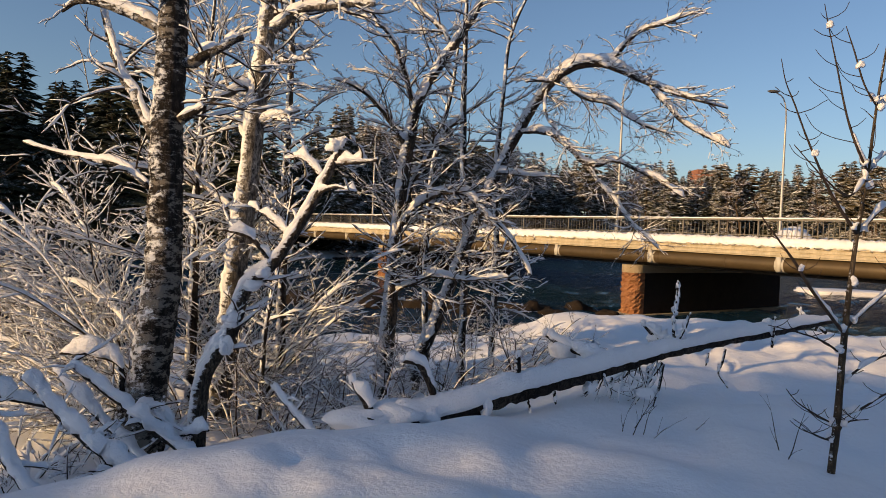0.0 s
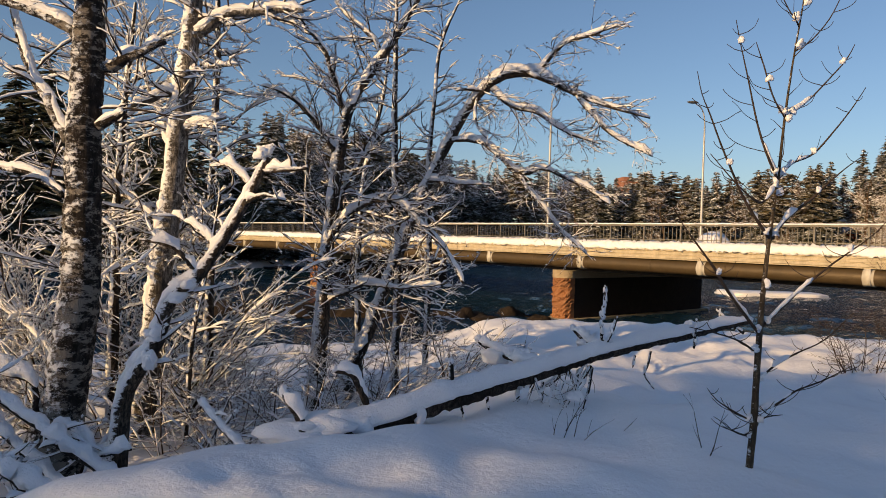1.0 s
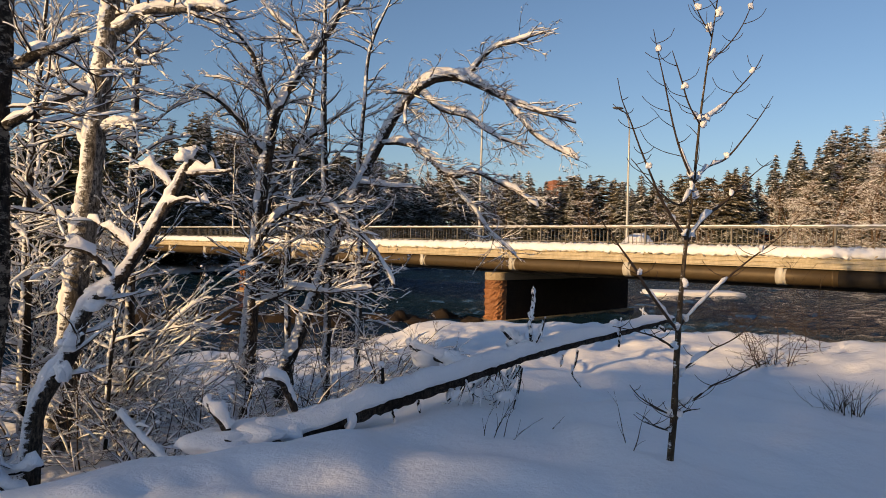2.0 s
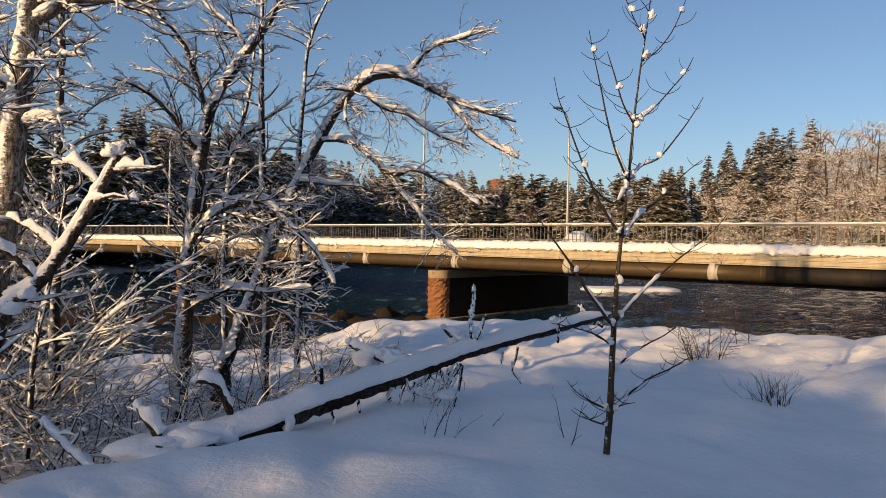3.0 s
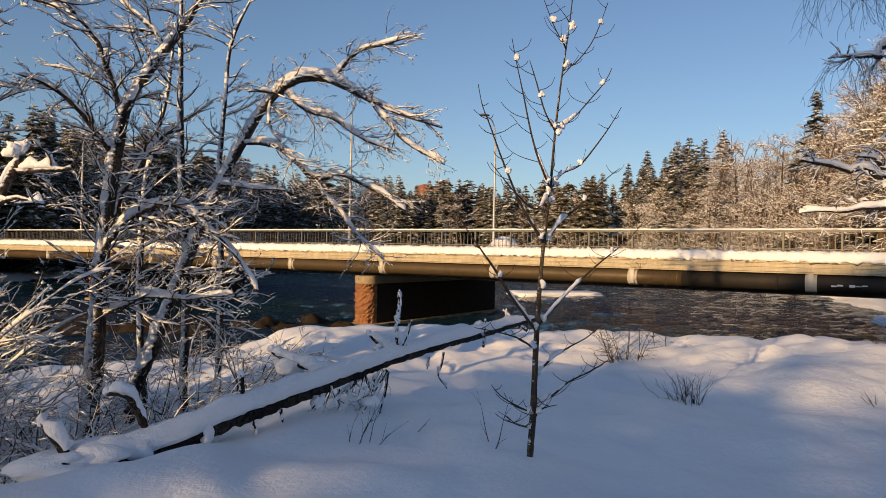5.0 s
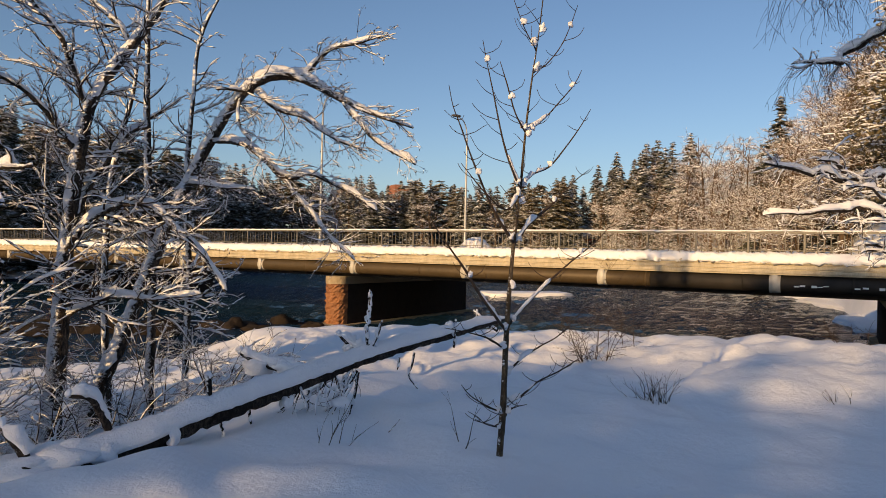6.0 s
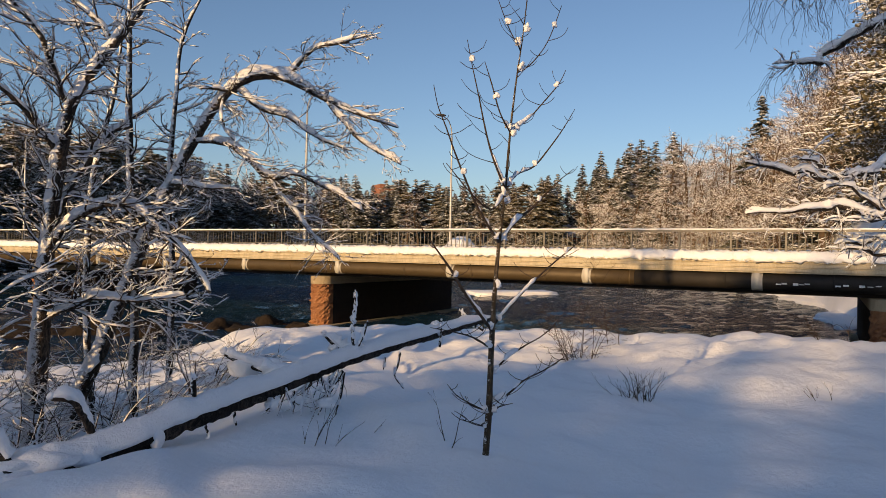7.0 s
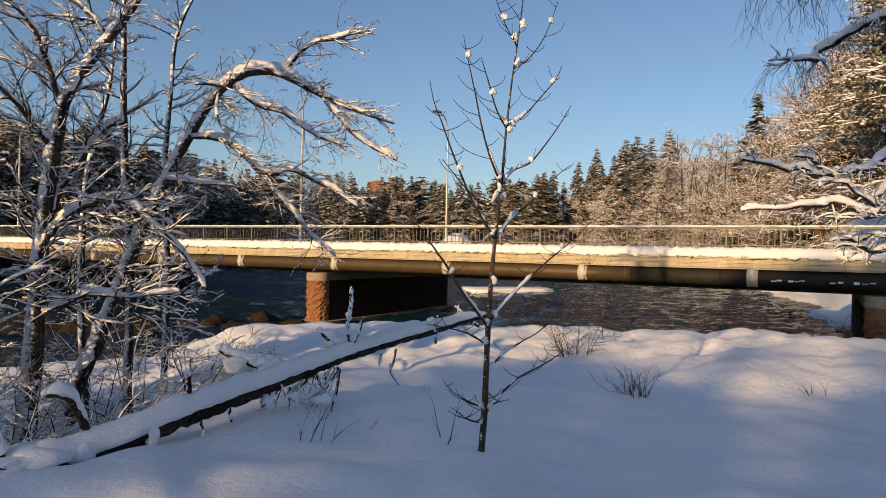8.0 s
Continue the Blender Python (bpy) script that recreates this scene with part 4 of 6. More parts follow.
SAPLING = [
    [(2.88, 4.96, -0.15, 0.037), (2.89, 4.96, -0.04, 0.035), (2.91, 4.96, 0.26, 0.034), (2.92, 4.96, 0.63, 0.031), (2.93, 4.96, 0.96, 0.029), (2.95, 4.96, 1.33, 0.023), (2.98, 4.96, 1.70, 0.019), (3.03, 4.96, 2.15, 0.015), (3.07, 4.96, 2.65, 0.012), (3.12, 4.96, 3.08, 0.009), (3.17, 4.96, 3.42, 0.007), (3.21, 4.96, 3.76, 0.006), (3.24, 4.96, 4.05, 0.004)],
    [(2.94, 4.96, 0.96, 0.016), (2.71, 4.86, 1.18, 0.014), (2.56, 4.81, 1.34, 0.013), (2.45, 4.76, 1.47, 0.011), (2.29, 4.71, 1.64, 0.007), (2.17, 4.71, 1.79, 0.005), (2.09, 4.71, 1.93, 0.003)],
    [(2.95, 4.96, 1.03, 0.014), (3.15, 5.06, 1.16, 0.012), (3.38, 5.16, 1.31, 0.011), (3.71, 5.26, 1.52, 0.008), (4.08, 5.31, 1.76, 0.005), (4.31, 5.36, 1.96, 0.003)],
    [(2.98, 4.96, 1.70, 0.015), (2.80, 4.86, 1.86, 0.013), (2.67, 4.81, 2.01, 0.011), (2.56, 4.76, 2.17, 0.009), (2.46, 4.76, 2.38, 0.007), (2.38, 4.76, 2.57, 0.006), (2.31, 4.76, 2.72, 0.004), (2.27, 4.76, 2.88, 0.003)],
    [(2.98, 4.96, 1.69, 0.015), (3.19, 5.06, 1.88, 0.014), (3.45, 5.16, 2.04, 0.013), (3.53, 5.16, 2.12, 0.009), (3.71, 5.16, 2.28, 0.005), (3.90, 5.21, 2.40, 0.003)],
    [(3.03, 4.96, 2.15, 0.012), (2.87, 4.86, 2.34, 0.010), (2.79, 4.86, 2.56, 0.008), (2.71, 4.86, 2.87, 0.006), (2.64, 4.86, 3.13, 0.004), (2.60, 4.86, 3.30, 0.003)],
    [(3.03, 4.96, 2.15, 0.012), (3.20, 5.06, 2.29, 0.010), (3.44, 5.16, 2.39, 0.009), (3.61, 5.16, 2.58, 0.007), (3.79, 5.21, 2.78, 0.005), (3.90, 5.21, 2.95, 0.003)],
    [(3.07, 4.96, 2.62, 0.009), (2.91, 4.86, 2.75, 0.007), (2.83, 4.86, 2.97, 0.006), (2.76, 4.86, 3.15, 0.003)],
    [(3.07, 4.96, 2.62, 0.009), (3.31, 5.06, 2.78, 0.007), (3.47, 5.06, 2.95, 0.006), (3.65, 5.11, 3.13, 0.005), (3.72, 5.11, 3.26, 0.003)],
    [(3.13, 4.96, 3.13, 0.007), (3.32, 5.06, 3.25, 0.006), (3.46, 5.06, 3.42, 0.005), (3.55, 5.06, 3.60, 0.004), (3.63, 5.06, 3.81, 0.003)],
    [(3.16, 4.96, 3.32, 0.006), (3.06, 4.96, 3.45, 0.005), (2.99, 4.96, 3.58, 0.004), (2.93, 4.96, 3.71, 0.003)],
    [(2.92, 4.96, 0.59, 0.011), (3.10, 5.06, 0.70, 0.009), (3.36, 5.16, 0.80, 0.007), (3.59, 5.16, 0.91, 0.005), (3.87, 5.21, 1.13, 0.003)],
    [(2.91, 4.96, 0.38, 0.012), (3.14, 5.06, 0.41, 0.010), (3.30, 5.06, 0.52, 0.008), (3.57, 5.11, 0.60, 0.006), (3.84, 5.16, 0.71, 0.003)],
    [(2.90, 4.96, 0.31, 0.009), (2.71, 4.86, 0.40, 0.007), (2.56, 4.86, 0.49, 0.005), (2.48, 4.86, 0.58, 0.003)],
    [(2.90, 4.96, 0.19, 0.008), (2.74, 4.86, 0.24, 0.005), (2.61, 4.86, 0.30, 0.003)],
    [(2.92, 4.96, 0.28, 0.008), (3.00, 4.96, 0.34, 0.006), (3.14, 4.96, 0.36, 0.003)],
    [(2.93, 4.96, 0.82, 0.010), (2.72, 4.86, 0.93, 0.008), (2.52, 4.81, 0.99, 0.006), (2.28, 4.76, 1.04, 0.003)],
    [(3.03, 4.96, 2.13, 0.010), (2.79, 4.76, 1.96, 0.008), (2.56, 4.66, 2.06, 0.006), (2.34, 4.66, 2.28, 0.003)],
]
LOG = [
    [(-0.64, 5.90, -0.11, 0.090), (-0.36, 6.05, -0.13, 0.094), (0.10, 6.30, -0.11, 0.094), (0.69, 6.60, 0.04, 0.088), (1.59, 7.00, 0.21, 0.078), (2.60, 7.45, 0.41, 0.060), (3.73, 7.90, 0.57, 0.052), (4.76, 8.30, 0.72, 0.040)],
]
RIGHT_TREE = [
    [(11.04, 5.43, 1.99, 0.160), (10.93, 5.47, 3.71, 0.140), (10.81, 5.51, 5.74, 0.120), (10.74, 5.53, 7.61, 0.100)],
    [(10.89, 5.48, 3.86, 0.060), (10.06, 5.76, 3.05, 0.050), (9.40, 5.96, 2.83, 0.045), (8.76, 6.15, 2.77, 0.040), (8.20, 6.41, 2.83, 0.030), (7.64, 6.56, 2.90, 0.012)],
    [(10.94, 5.46, 3.08, 0.050), (10.04, 5.67, 2.35, 0.045), (9.28, 5.80, 2.28, 0.040), (8.71, 5.95, 2.39, 0.035), (8.15, 6.10, 2.34, 0.025), (7.49, 6.41, 2.19, 0.010)],
    [(10.95, 5.46, 2.69, 0.050), (10.44, 5.82, 2.06, 0.040), (9.94, 6.05, 1.93, 0.035), (9.51, 6.25, 1.96, 0.025), (9.22, 6.38, 1.83, 0.012)],
    [(9.26, 6.02, 2.82, 0.030), (8.96, 6.05, 2.62, 0.025), (8.60, 6.11, 2.54, 0.012)],
    [(8.76, 6.15, 2.77, 0.025), (8.49, 6.16, 2.90, 0.020), (8.19, 6.19, 2.92, 0.010)],
    [(9.59, 5.77, 2.32, 0.030), (9.22, 5.83, 2.13, 0.025), (8.85, 5.89, 2.19, 0.018), (8.49, 5.95, 2.13, 0.008)],
    [(9.28, 5.80, 2.28, 0.025), (8.91, 5.86, 2.49, 0.020), (8.61, 5.89, 2.59, 0.010)],
    [(10.13, 5.73, 2.90, 0.040), (9.52, 5.80, 2.52, 0.030), (9.21, 5.83, 2.39, 0.015)],
    [(10.59, 5.75, 1.75, 0.040), (9.91, 5.95, 1.69, 0.030), (9.39, 6.08, 1.80, 0.020), (9.01, 6.15, 1.73, 0.010)],
    [(10.79, 5.51, 6.05, 0.070), (10.43, 6.02, 5.53, 0.060), (10.05, 6.42, 5.14, 0.050), (9.71, 6.69, 4.79, 0.040), (9.35, 6.97, 4.65, 0.025), (8.98, 7.25, 4.54, 0.010)],
]
STUBS = [
    [(-0.02, 6.26, 0.07, 0.050), (-0.09, 6.21, 0.25, 0.045), (-0.17, 6.16, 0.39, 0.042), (-0.32, 6.16, 0.42, 0.030)],
    [(-0.58, 5.99, -0.00, 0.050), (-0.67, 5.99, 0.14, 0.045), (-0.75, 6.04, 0.24, 0.040)],
    [(0.78, 6.65, 0.20, 0.035), (0.78, 6.65, 0.34, 0.033), (0.77, 6.65, 0.43, 0.030)],
    [(1.68, 7.18, 0.33, 0.060), (1.45, 7.27, 0.39, 0.055), (1.27, 7.32, 0.46, 0.050), (1.14, 7.37, 0.54, 0.035)],
    [(2.58, 7.53, 0.40, 0.050), (2.42, 7.63, 0.52, 0.045), (2.28, 7.68, 0.65, 0.030)],
    [(2.54, 7.39, 0.45, 0.020), (2.51, 7.36, 0.75, 0.018), (2.52, 7.34, 0.94, 0.014), (2.52, 7.32, 1.16, 0.008)],
    [(2.57, 7.40, 0.50, 0.015), (2.64, 7.37, 0.66, 0.013), (2.68, 7.35, 0.82, 0.008)],
    [(3.82, 7.86, 0.42, 0.016), (3.82, 7.84, 0.59, 0.014), (3.83, 7.84, 0.76, 0.010)],
    [(4.62, 8.19, 0.57, 0.020), (4.43, 8.24, 0.70, 0.016), (4.31, 8.29, 0.84, 0.008)],
    [(1.56, 6.94, 0.12, 0.025), (1.52, 6.89, 0.06, 0.020), (1.48, 6.87, 0.02, 0.010)],
    [(0.88, 6.65, 0.00, 0.014), (0.91, 6.64, -0.09, 0.012), (0.90, 6.64, -0.20, 0.006)],
    [(1.16, 6.77, 0.06, 0.018), (1.17, 6.76, -0.02, 0.014), (1.18, 6.76, -0.07, 0.008)],
    [(2.39, 7.32, 0.29, 0.018), (2.26, 7.27, 0.11, 0.015), (2.15, 7.25, -0.04, 0.012), (2.02, 7.25, -0.12, 0.006)],
    [(2.41, 7.33, 0.27, 0.018), (2.36, 7.28, 0.02, 0.014), (2.30, 7.26, -0.16, 0.012), (2.33, 7.26, -0.34, 0.006)],
    [(2.22, 7.24, 0.21, 0.015), (2.17, 7.19, 0.03, 0.012), (2.08, 7.19, -0.16, 0.008)],
    [(3.20, 7.65, 0.41, 0.015), (3.17, 7.64, 0.25, 0.012), (3.13, 7.64, 0.14, 0.010), (3.24, 7.62, -0.02, 0.006)],
    [(2.98, 7.57, 0.37, 0.014), (2.97, 7.57, 0.28, 0.010), (2.96, 7.57, 0.23, 0.006)],
    [(1.79, 7.05, 0.16, 0.016), (1.80, 7.05, 0.09, 0.012), (1.80, 7.05, 0.05, 0.006)],
]
LOG_LUMPS = [
    (1.34, 7.35, 0.39, 0.16, 0.10),
    (1.59, 7.20, 0.39, 0.14, 0.08),
    (2.44, 7.70, 0.52, 0.12, 0.09),
    (-0.38, 6.10, -0.05, 0.28, 0.11),
    (-0.61, 6.00, -0.08, 0.30, 0.10),
    (-0.13, 6.20, -0.05, 0.20, 0.09),
    (0.02, 6.25, 0.01, 0.06, 0.12),
    (1.55, 6.95, 0.09, 0.07, 0.08),
    (2.14, 7.10, -0.00, 0.10, 0.06),
    (3.77, 7.90, 0.71, 0.05, 0.05),
    (0.47, 6.40, -0.04, 0.06, 0.09),
]
KNOBS = [
    (-1.88, 6.68, 1.09, 0.13, 0.09),
    (-1.75, 6.66, 1.11, 0.12, 0.08),
    (-2.02, 6.62, 0.65, 0.09, 0.08),
    (-2.09, 6.62, 0.40, 0.09, 0.12),
    (-1.07, 6.68, 2.41, 0.10, 0.07),
]
FALLEN = [
    [(-3.40, 5.60, 0.27, 0.050), (-3.11, 5.50, 0.05, 0.055), (-2.77, 5.40, -0.16, 0.060), (-2.23, 5.20, -0.40, 0.070)],
    [(-3.33, 6.20, 0.27, 0.045), (-2.99, 6.10, 0.05, 0.050), (-2.64, 6.00, -0.18, 0.055), (-2.14, 5.90, -0.46, 0.060)],
    [(-3.71, 6.60, 0.15, 0.035), (-3.35, 6.40, -0.08, 0.040), (-2.93, 6.20, -0.33, 0.045)],
    [(-3.77, 6.80, 0.23, 0.035), (-3.46, 6.80, 0.22, 0.040), (-3.20, 6.80, 0.14, 0.045), (-3.15, 6.80, -0.12, 0.050), (-3.09, 6.80, -0.51, 0.055)],
    [(-4.00, 5.80, 0.08, 0.050), (-3.71, 5.80, 0.05, 0.050), (-3.44, 5.80, -0.00, 0.040)],
    [(-3.44, 5.00, 0.12, 0.050), (-3.12, 4.90, -0.12, 0.050), (-2.85, 4.80, -0.36, 0.060)],
    [(-1.99, 6.00, -0.24, 0.020), (-2.27, 6.10, -0.32, 0.030), (-2.52, 6.20, -0.21, 0.040)],
    [(-1.57, 6.50, 0.07, 0.035), (-1.34, 6.30, -0.08, 0.040), (-1.05, 6.00, -0.22, 0.050)],
]

tree("dark_trunk_tree", "thick dark rough-barked trunk streaked with snow", DARK_TRUNK, (M_DARKBARK, M_TWIG), 21, 0.05, dict(per_m=4.0, length=1.2, level=2))
tree("birch", "pale birch with wind-plastered snow on trunk and limbs", BIRCH, (M_BIRCH, M_TWIG), 22, 0.06, dict(per_m=11.0, length=1.0, level=2, kids=5), start=0.35, crust=0.75)
tree("bent_alder", "crooked alder stem bowed under thick lumps of snow", BENT_ALDER, (M_BARK, M_TWIG), 23, 0.065, dict(per_m=4.0, length=0.6, level=2), start=0.45, lumps=KNOBS, crust=0.35)
tree("alder", "forked alder with snow on every branch beside the river", ALDER, (M_BARK, M_TWIG), 24, 0.06, dict(snow=0.62, per_m=14.0, length=1.0, level=2, kids=6.0, cones=0.15), crust=0.55)
tree("leaning_alder", "leaning alder arching over the snow with drooping twigs", LEANING_ALDER, (M_BARK, M_TWIG), 25, 0.065, dict(snow=0.42, per_m=15.0, length=0.8, level=2, lift=-0.16, kids=6.5, wander=0.27, cones=0.6, thick=0.009), start=0.3, crust=0.6)
for k, (st, dep, ln, pm) in enumerate(((THIN_ALDER, 0.05, 1.0, 12), (THIN_ALDER_B, 0.05, 1.0, 12), (THIN_ALDER_C, 0.05, 1.0, 12), (THIN_ALDER_D, 0.07, 1.5, 12), (THIN_ALDER_E, 0.075, 1.9, 13), (THIN_ALDER_F, 0.06, 0.9, 12))):
    tree("thin_alder", "slender alder stem with snowy side branches", st, (M_BARK, M_TWIG), 30 + k, dep, dict(per_m=pm, length=ln, level=2, kids=4.6, wander=0.15), start=0.2, crust=0.5)
tree("overhanging_tree", "snow-laden tree whose branches hang over the bank", RIGHT_TREE + [[(9.96, 5.60, 6.27, 0.050), (9.71, 6.20, 5.75, 0.035), (8.96, 6.70, 5.55, 0.020), (8.18, 7.10, 5.40, 0.008)]], (M_LOG, M_TWIG), 41, 0.055, dict(per_m=11, length=0.6, level=2, lift=-0.3, wander=0.3, thick=0.011), crook=2.6, hang=(10, 11))


def bush(x, y, spread, tall, stems, seed, depth=0.05, label="bare shrub bowed under fresh snow", lean=(0, 0), level=None):
    """A shrub: slender stems that fan out from one foot and bow over, with flat sprays of twigs."""
    rng = np.random.default_rng(seed)
    z = ground_at(x, y)
    top = thing("shrub", label, "shrub", "snowy shrubs on the bank", at=(x, y, z))
    snow, twigs = Acc(), Acc()
    for _ in range(stems):
        wood = Acc()
        a = rng.uniform(0, 6.28)
        u = rng.uniform(0.25, 1.0)
        d = np.array([math.cos(a) * spread * u + lean[0] * u, math.sin(a) * spread * u + lean[1] * u, 1.0])
        p = np.array([x + 0.22 * math.cos(a), y + 0.22 * math.sin(a), z - 0.15])
        L = tall * rng.uniform(0.6, 1.1)
        n = max(10, int(L / 0.16))
        r0 = 0.006 + 0.0032 * tall if depth > 0.012 else 0.008
        q = np.empty((n + 1, 4))
        q[0] = (*p, r0)
        bow = np.array([d[0], d[1], 0.0]) * rng.uniform(0.03, 0.10)
        for i in range(1, n + 1):
            f = i / n
            d = unit(d + rng.normal(0, 0.05 if tall > 2.2 else 0.09, 3) + bow * f + np.array([0, 0, -0.07 * f * (1 if depth > 0.012 else 0)]))
            q[i, :3] = q[i - 1, :3] + d * L / n
            q[i, 3] = max(0.0022, r0 * (1 - 0.8 * f))
        tube(wood, q, 5)
        cap(snow, q, depth * 1.15, rng, 0.12, True)
        part("stem", wood, M_TWIG, top)
        clothe(rng, twigs, snow, q, 0.1, 6.5 if tall > 2.2 else 9.0, min(1.15, 0.36 * tall), (1 if tall < 1.3 else 2) if level is None else level, depth * 0.85, 0.04, 3.6, wander=0.09 if tall > 2.2 else 0.14, sweep_on=0.7 if tall > 2.2 else 0.2)
    tagged(part("twigwork", twigs, M_TWIG, top), kind="stuff")
    if snow.c:
        tagged(part("snow", snow, M_SNOW, top, "snow lying on the twigs"), kind="stuff")


# foot x, y, spread, height, stems, lean, depth of snow
BUSHES = [(-3.1, 8.0, 0.25, 3.6, 12, (-1.6, 0.0), 0.06), (-3.2, 8.7, 0.3, 3.4, 12, (-2.8, -0.1), 0.064), (-3.7, 6.3, 0.9, 0.9, 8, (0, 0), 0.06), (-2.8, 6.5, 0.9, 0.8, 8, (0, 0), 0.06), (-4.1, 6.6, 0.9, 1.1, 8, (0, 0), 0.06), (-3.3, 7.4, 0.9, 1.1, 8, (-0.3, 0), 0.055), (-4.3, 9.6, 0.4, 4.2, 9, (-0.8, 0), 0.075), (-5.6, 10.6, 0.6, 4.2, 9, (-0.3, 0), 0.07), (-8.2, 12.0, 0.6, 4.6, 8, (0, 0), 0.07),
          (-3.3, 10.6, 0.5, 3.4, 9, (0.3, 0), 0.06), (-2.7, 9.6, 0.5, 3.0, 7, (0.5, 0), 0.055),
          (-2.0, 10.6, 0.7, 2.1, 9, (0, 0), 0.024), (-1.6, 8.4, 0.8, 1.7, 10, (0, 0), 0.022), (-1.0, 9.4, 0.9, 1.7, 10, (0, 0), 0.022), (-0.2, 9.9, 0.9, 1.7, 10, (0, 0), 0.022), (0.6, 10.4, 1.1, 1.8, 10, (0.2, 0), 0.022),
          (1.3, 11.4, 1.2, 1.9, 9, (0.4, 0), 0.022), (0.0, 12.2, 0.9, 2.0, 8, (0.1, 0), 0.024), (-0.4, 7.9, 1.0, 1.2, 10, (0, 0), 0.024), (-2.1, 7.9, 0.9, 1.5, 9, (0, 0), 0.024), (-1.2, 7.3, 1.0, 1.0, 9, (0, 0), 0.024), (-2.7, 9.8, 0.8, 2.0, 8, (0, 0), 0.04)]
for k, (bx, by, sp, tl, ns, ln, dp) in enumerate(BUSHES):
    bush(bx, by, sp, tl, ns, 60 + k, dp, lean=ln)

# ---- sapling ----


def make_sapling():
    rng = np.random.default_rng(71)
    foot = SAPLING[0][0]
    top = thing("sapling", "young bare tree with upswept branches and clots of snow", "young tree", at=(foot[0], foot[1], foot[2]))
    snow, twigs = Acc(), Acc()
    for i, s in enumerate(SAPLING):
        q = spline(s if i else [(s[0][0], s[0][1], -0.5, s[0][3])] + list(s[1:]), 0.06)
        q[:, 3] *= 0.8 if i == 0 else 0.9
        wood = Acc()
        tube(wood, q, 10 if i == 0 else 6, 0.1, rng)
        part("trunk" if i == 0 else "branch", wood, M_SAP if i == 0 else M_TWIG, top)
        if i == 0:
            for f in np.linspace(0.5, 0.95, 9):
                a = rng.uniform(0, 6.28)
                j = int(f * (len(q) - 1))
                sprout(rng, twigs, snow, q[j, :3], np.array([math.cos(a), 0.5 * math.sin(a), 0.7]), 0.22, 0.005, 0, 0)
            continue
        low = q[:max(4, int(len(q) * 0.45))]
        if s[0][3] > 0.0085:
            cap(snow, low, 0.034, rng, 0.35)
        blob(snow, q[1, :3] + np.array([0, -0.005, 0.02]), (0.028, 0.026, 0.03), rng, 0.9, seg=9, rings=6)
        for f in np.arange(0.2, 0.98, 0.12) + rng.uniform(-0.03, 0.03, 7):
            for sg in (-1, 1):
                if rng.random() < 0.42:
                    continue
                j = int(f * (len(q) - 1))
                j = min(j, len(q) - 1)
                L = rng.uniform(0.07, 0.3) * (1.1 - 0.6 * f)
                sw = np.array([sg * rng.uniform(0.8, 1.0), rng.uniform(-0.5, 0.5), 0.0])
                p = q[j, :3]
                c = [(*p, 0.0034), (*(p + sw * 0.5 * L + (0, 0, 0.16 * L)), 0.0028), (*(p + sw * 0.85 * L + (0, 0, 0.4 * L)), 0.0024), (*(p + sw * 1.05 * L + (0, 0, rng.uniform(0.5, 0.85) * L)), 0.0024)]
                tube(twigs, spline(c, 0.04), 4)
    for f in (0.36, 0.53, 0.66, 0.78, 0.86):
        q = spline(SAPLING[0], 0.06)
        j = int(f * (len(q) - 1))
        clot = Acc()
        blob(clot, q[j, :3] + np.array([0.02, -0.02, 0.03]), (0.026, 0.024, 0.036), rng, 0.55)
        part("snow_clot", clot, M_SNOW, top)
    for b, f in ((4, 0.55), (6, 0.45), (8, 0.8), (2, 0.7), (9, 0.75), (10, 0.7), (5, 0.85), (7, 0.6), (3, 0.5), (1, 0.55)):
        q = spline(SAPLING[b], 0.06)
        j = int(f * (len(q) - 1))
        clot = Acc()
        blob(clot, q[j, :3] + np.array([0, -0.01, 0.025]), (0.024, 0.022, 0.026), rng, 0.55, seg=12, rings=8)
        part("snow_clot", clot, M_SNOW, top)
    tagged(part("twigwork", twigs, M_TWIG, top), kind="stuff")
    tagged(part("snow", snow, M_SNOW, top, "snow caught in the forks"), kind="stuff")


make_sapling()

# ---- fallen log ----


HANGING = (0.44, 0.5, 0.52, 0.56)


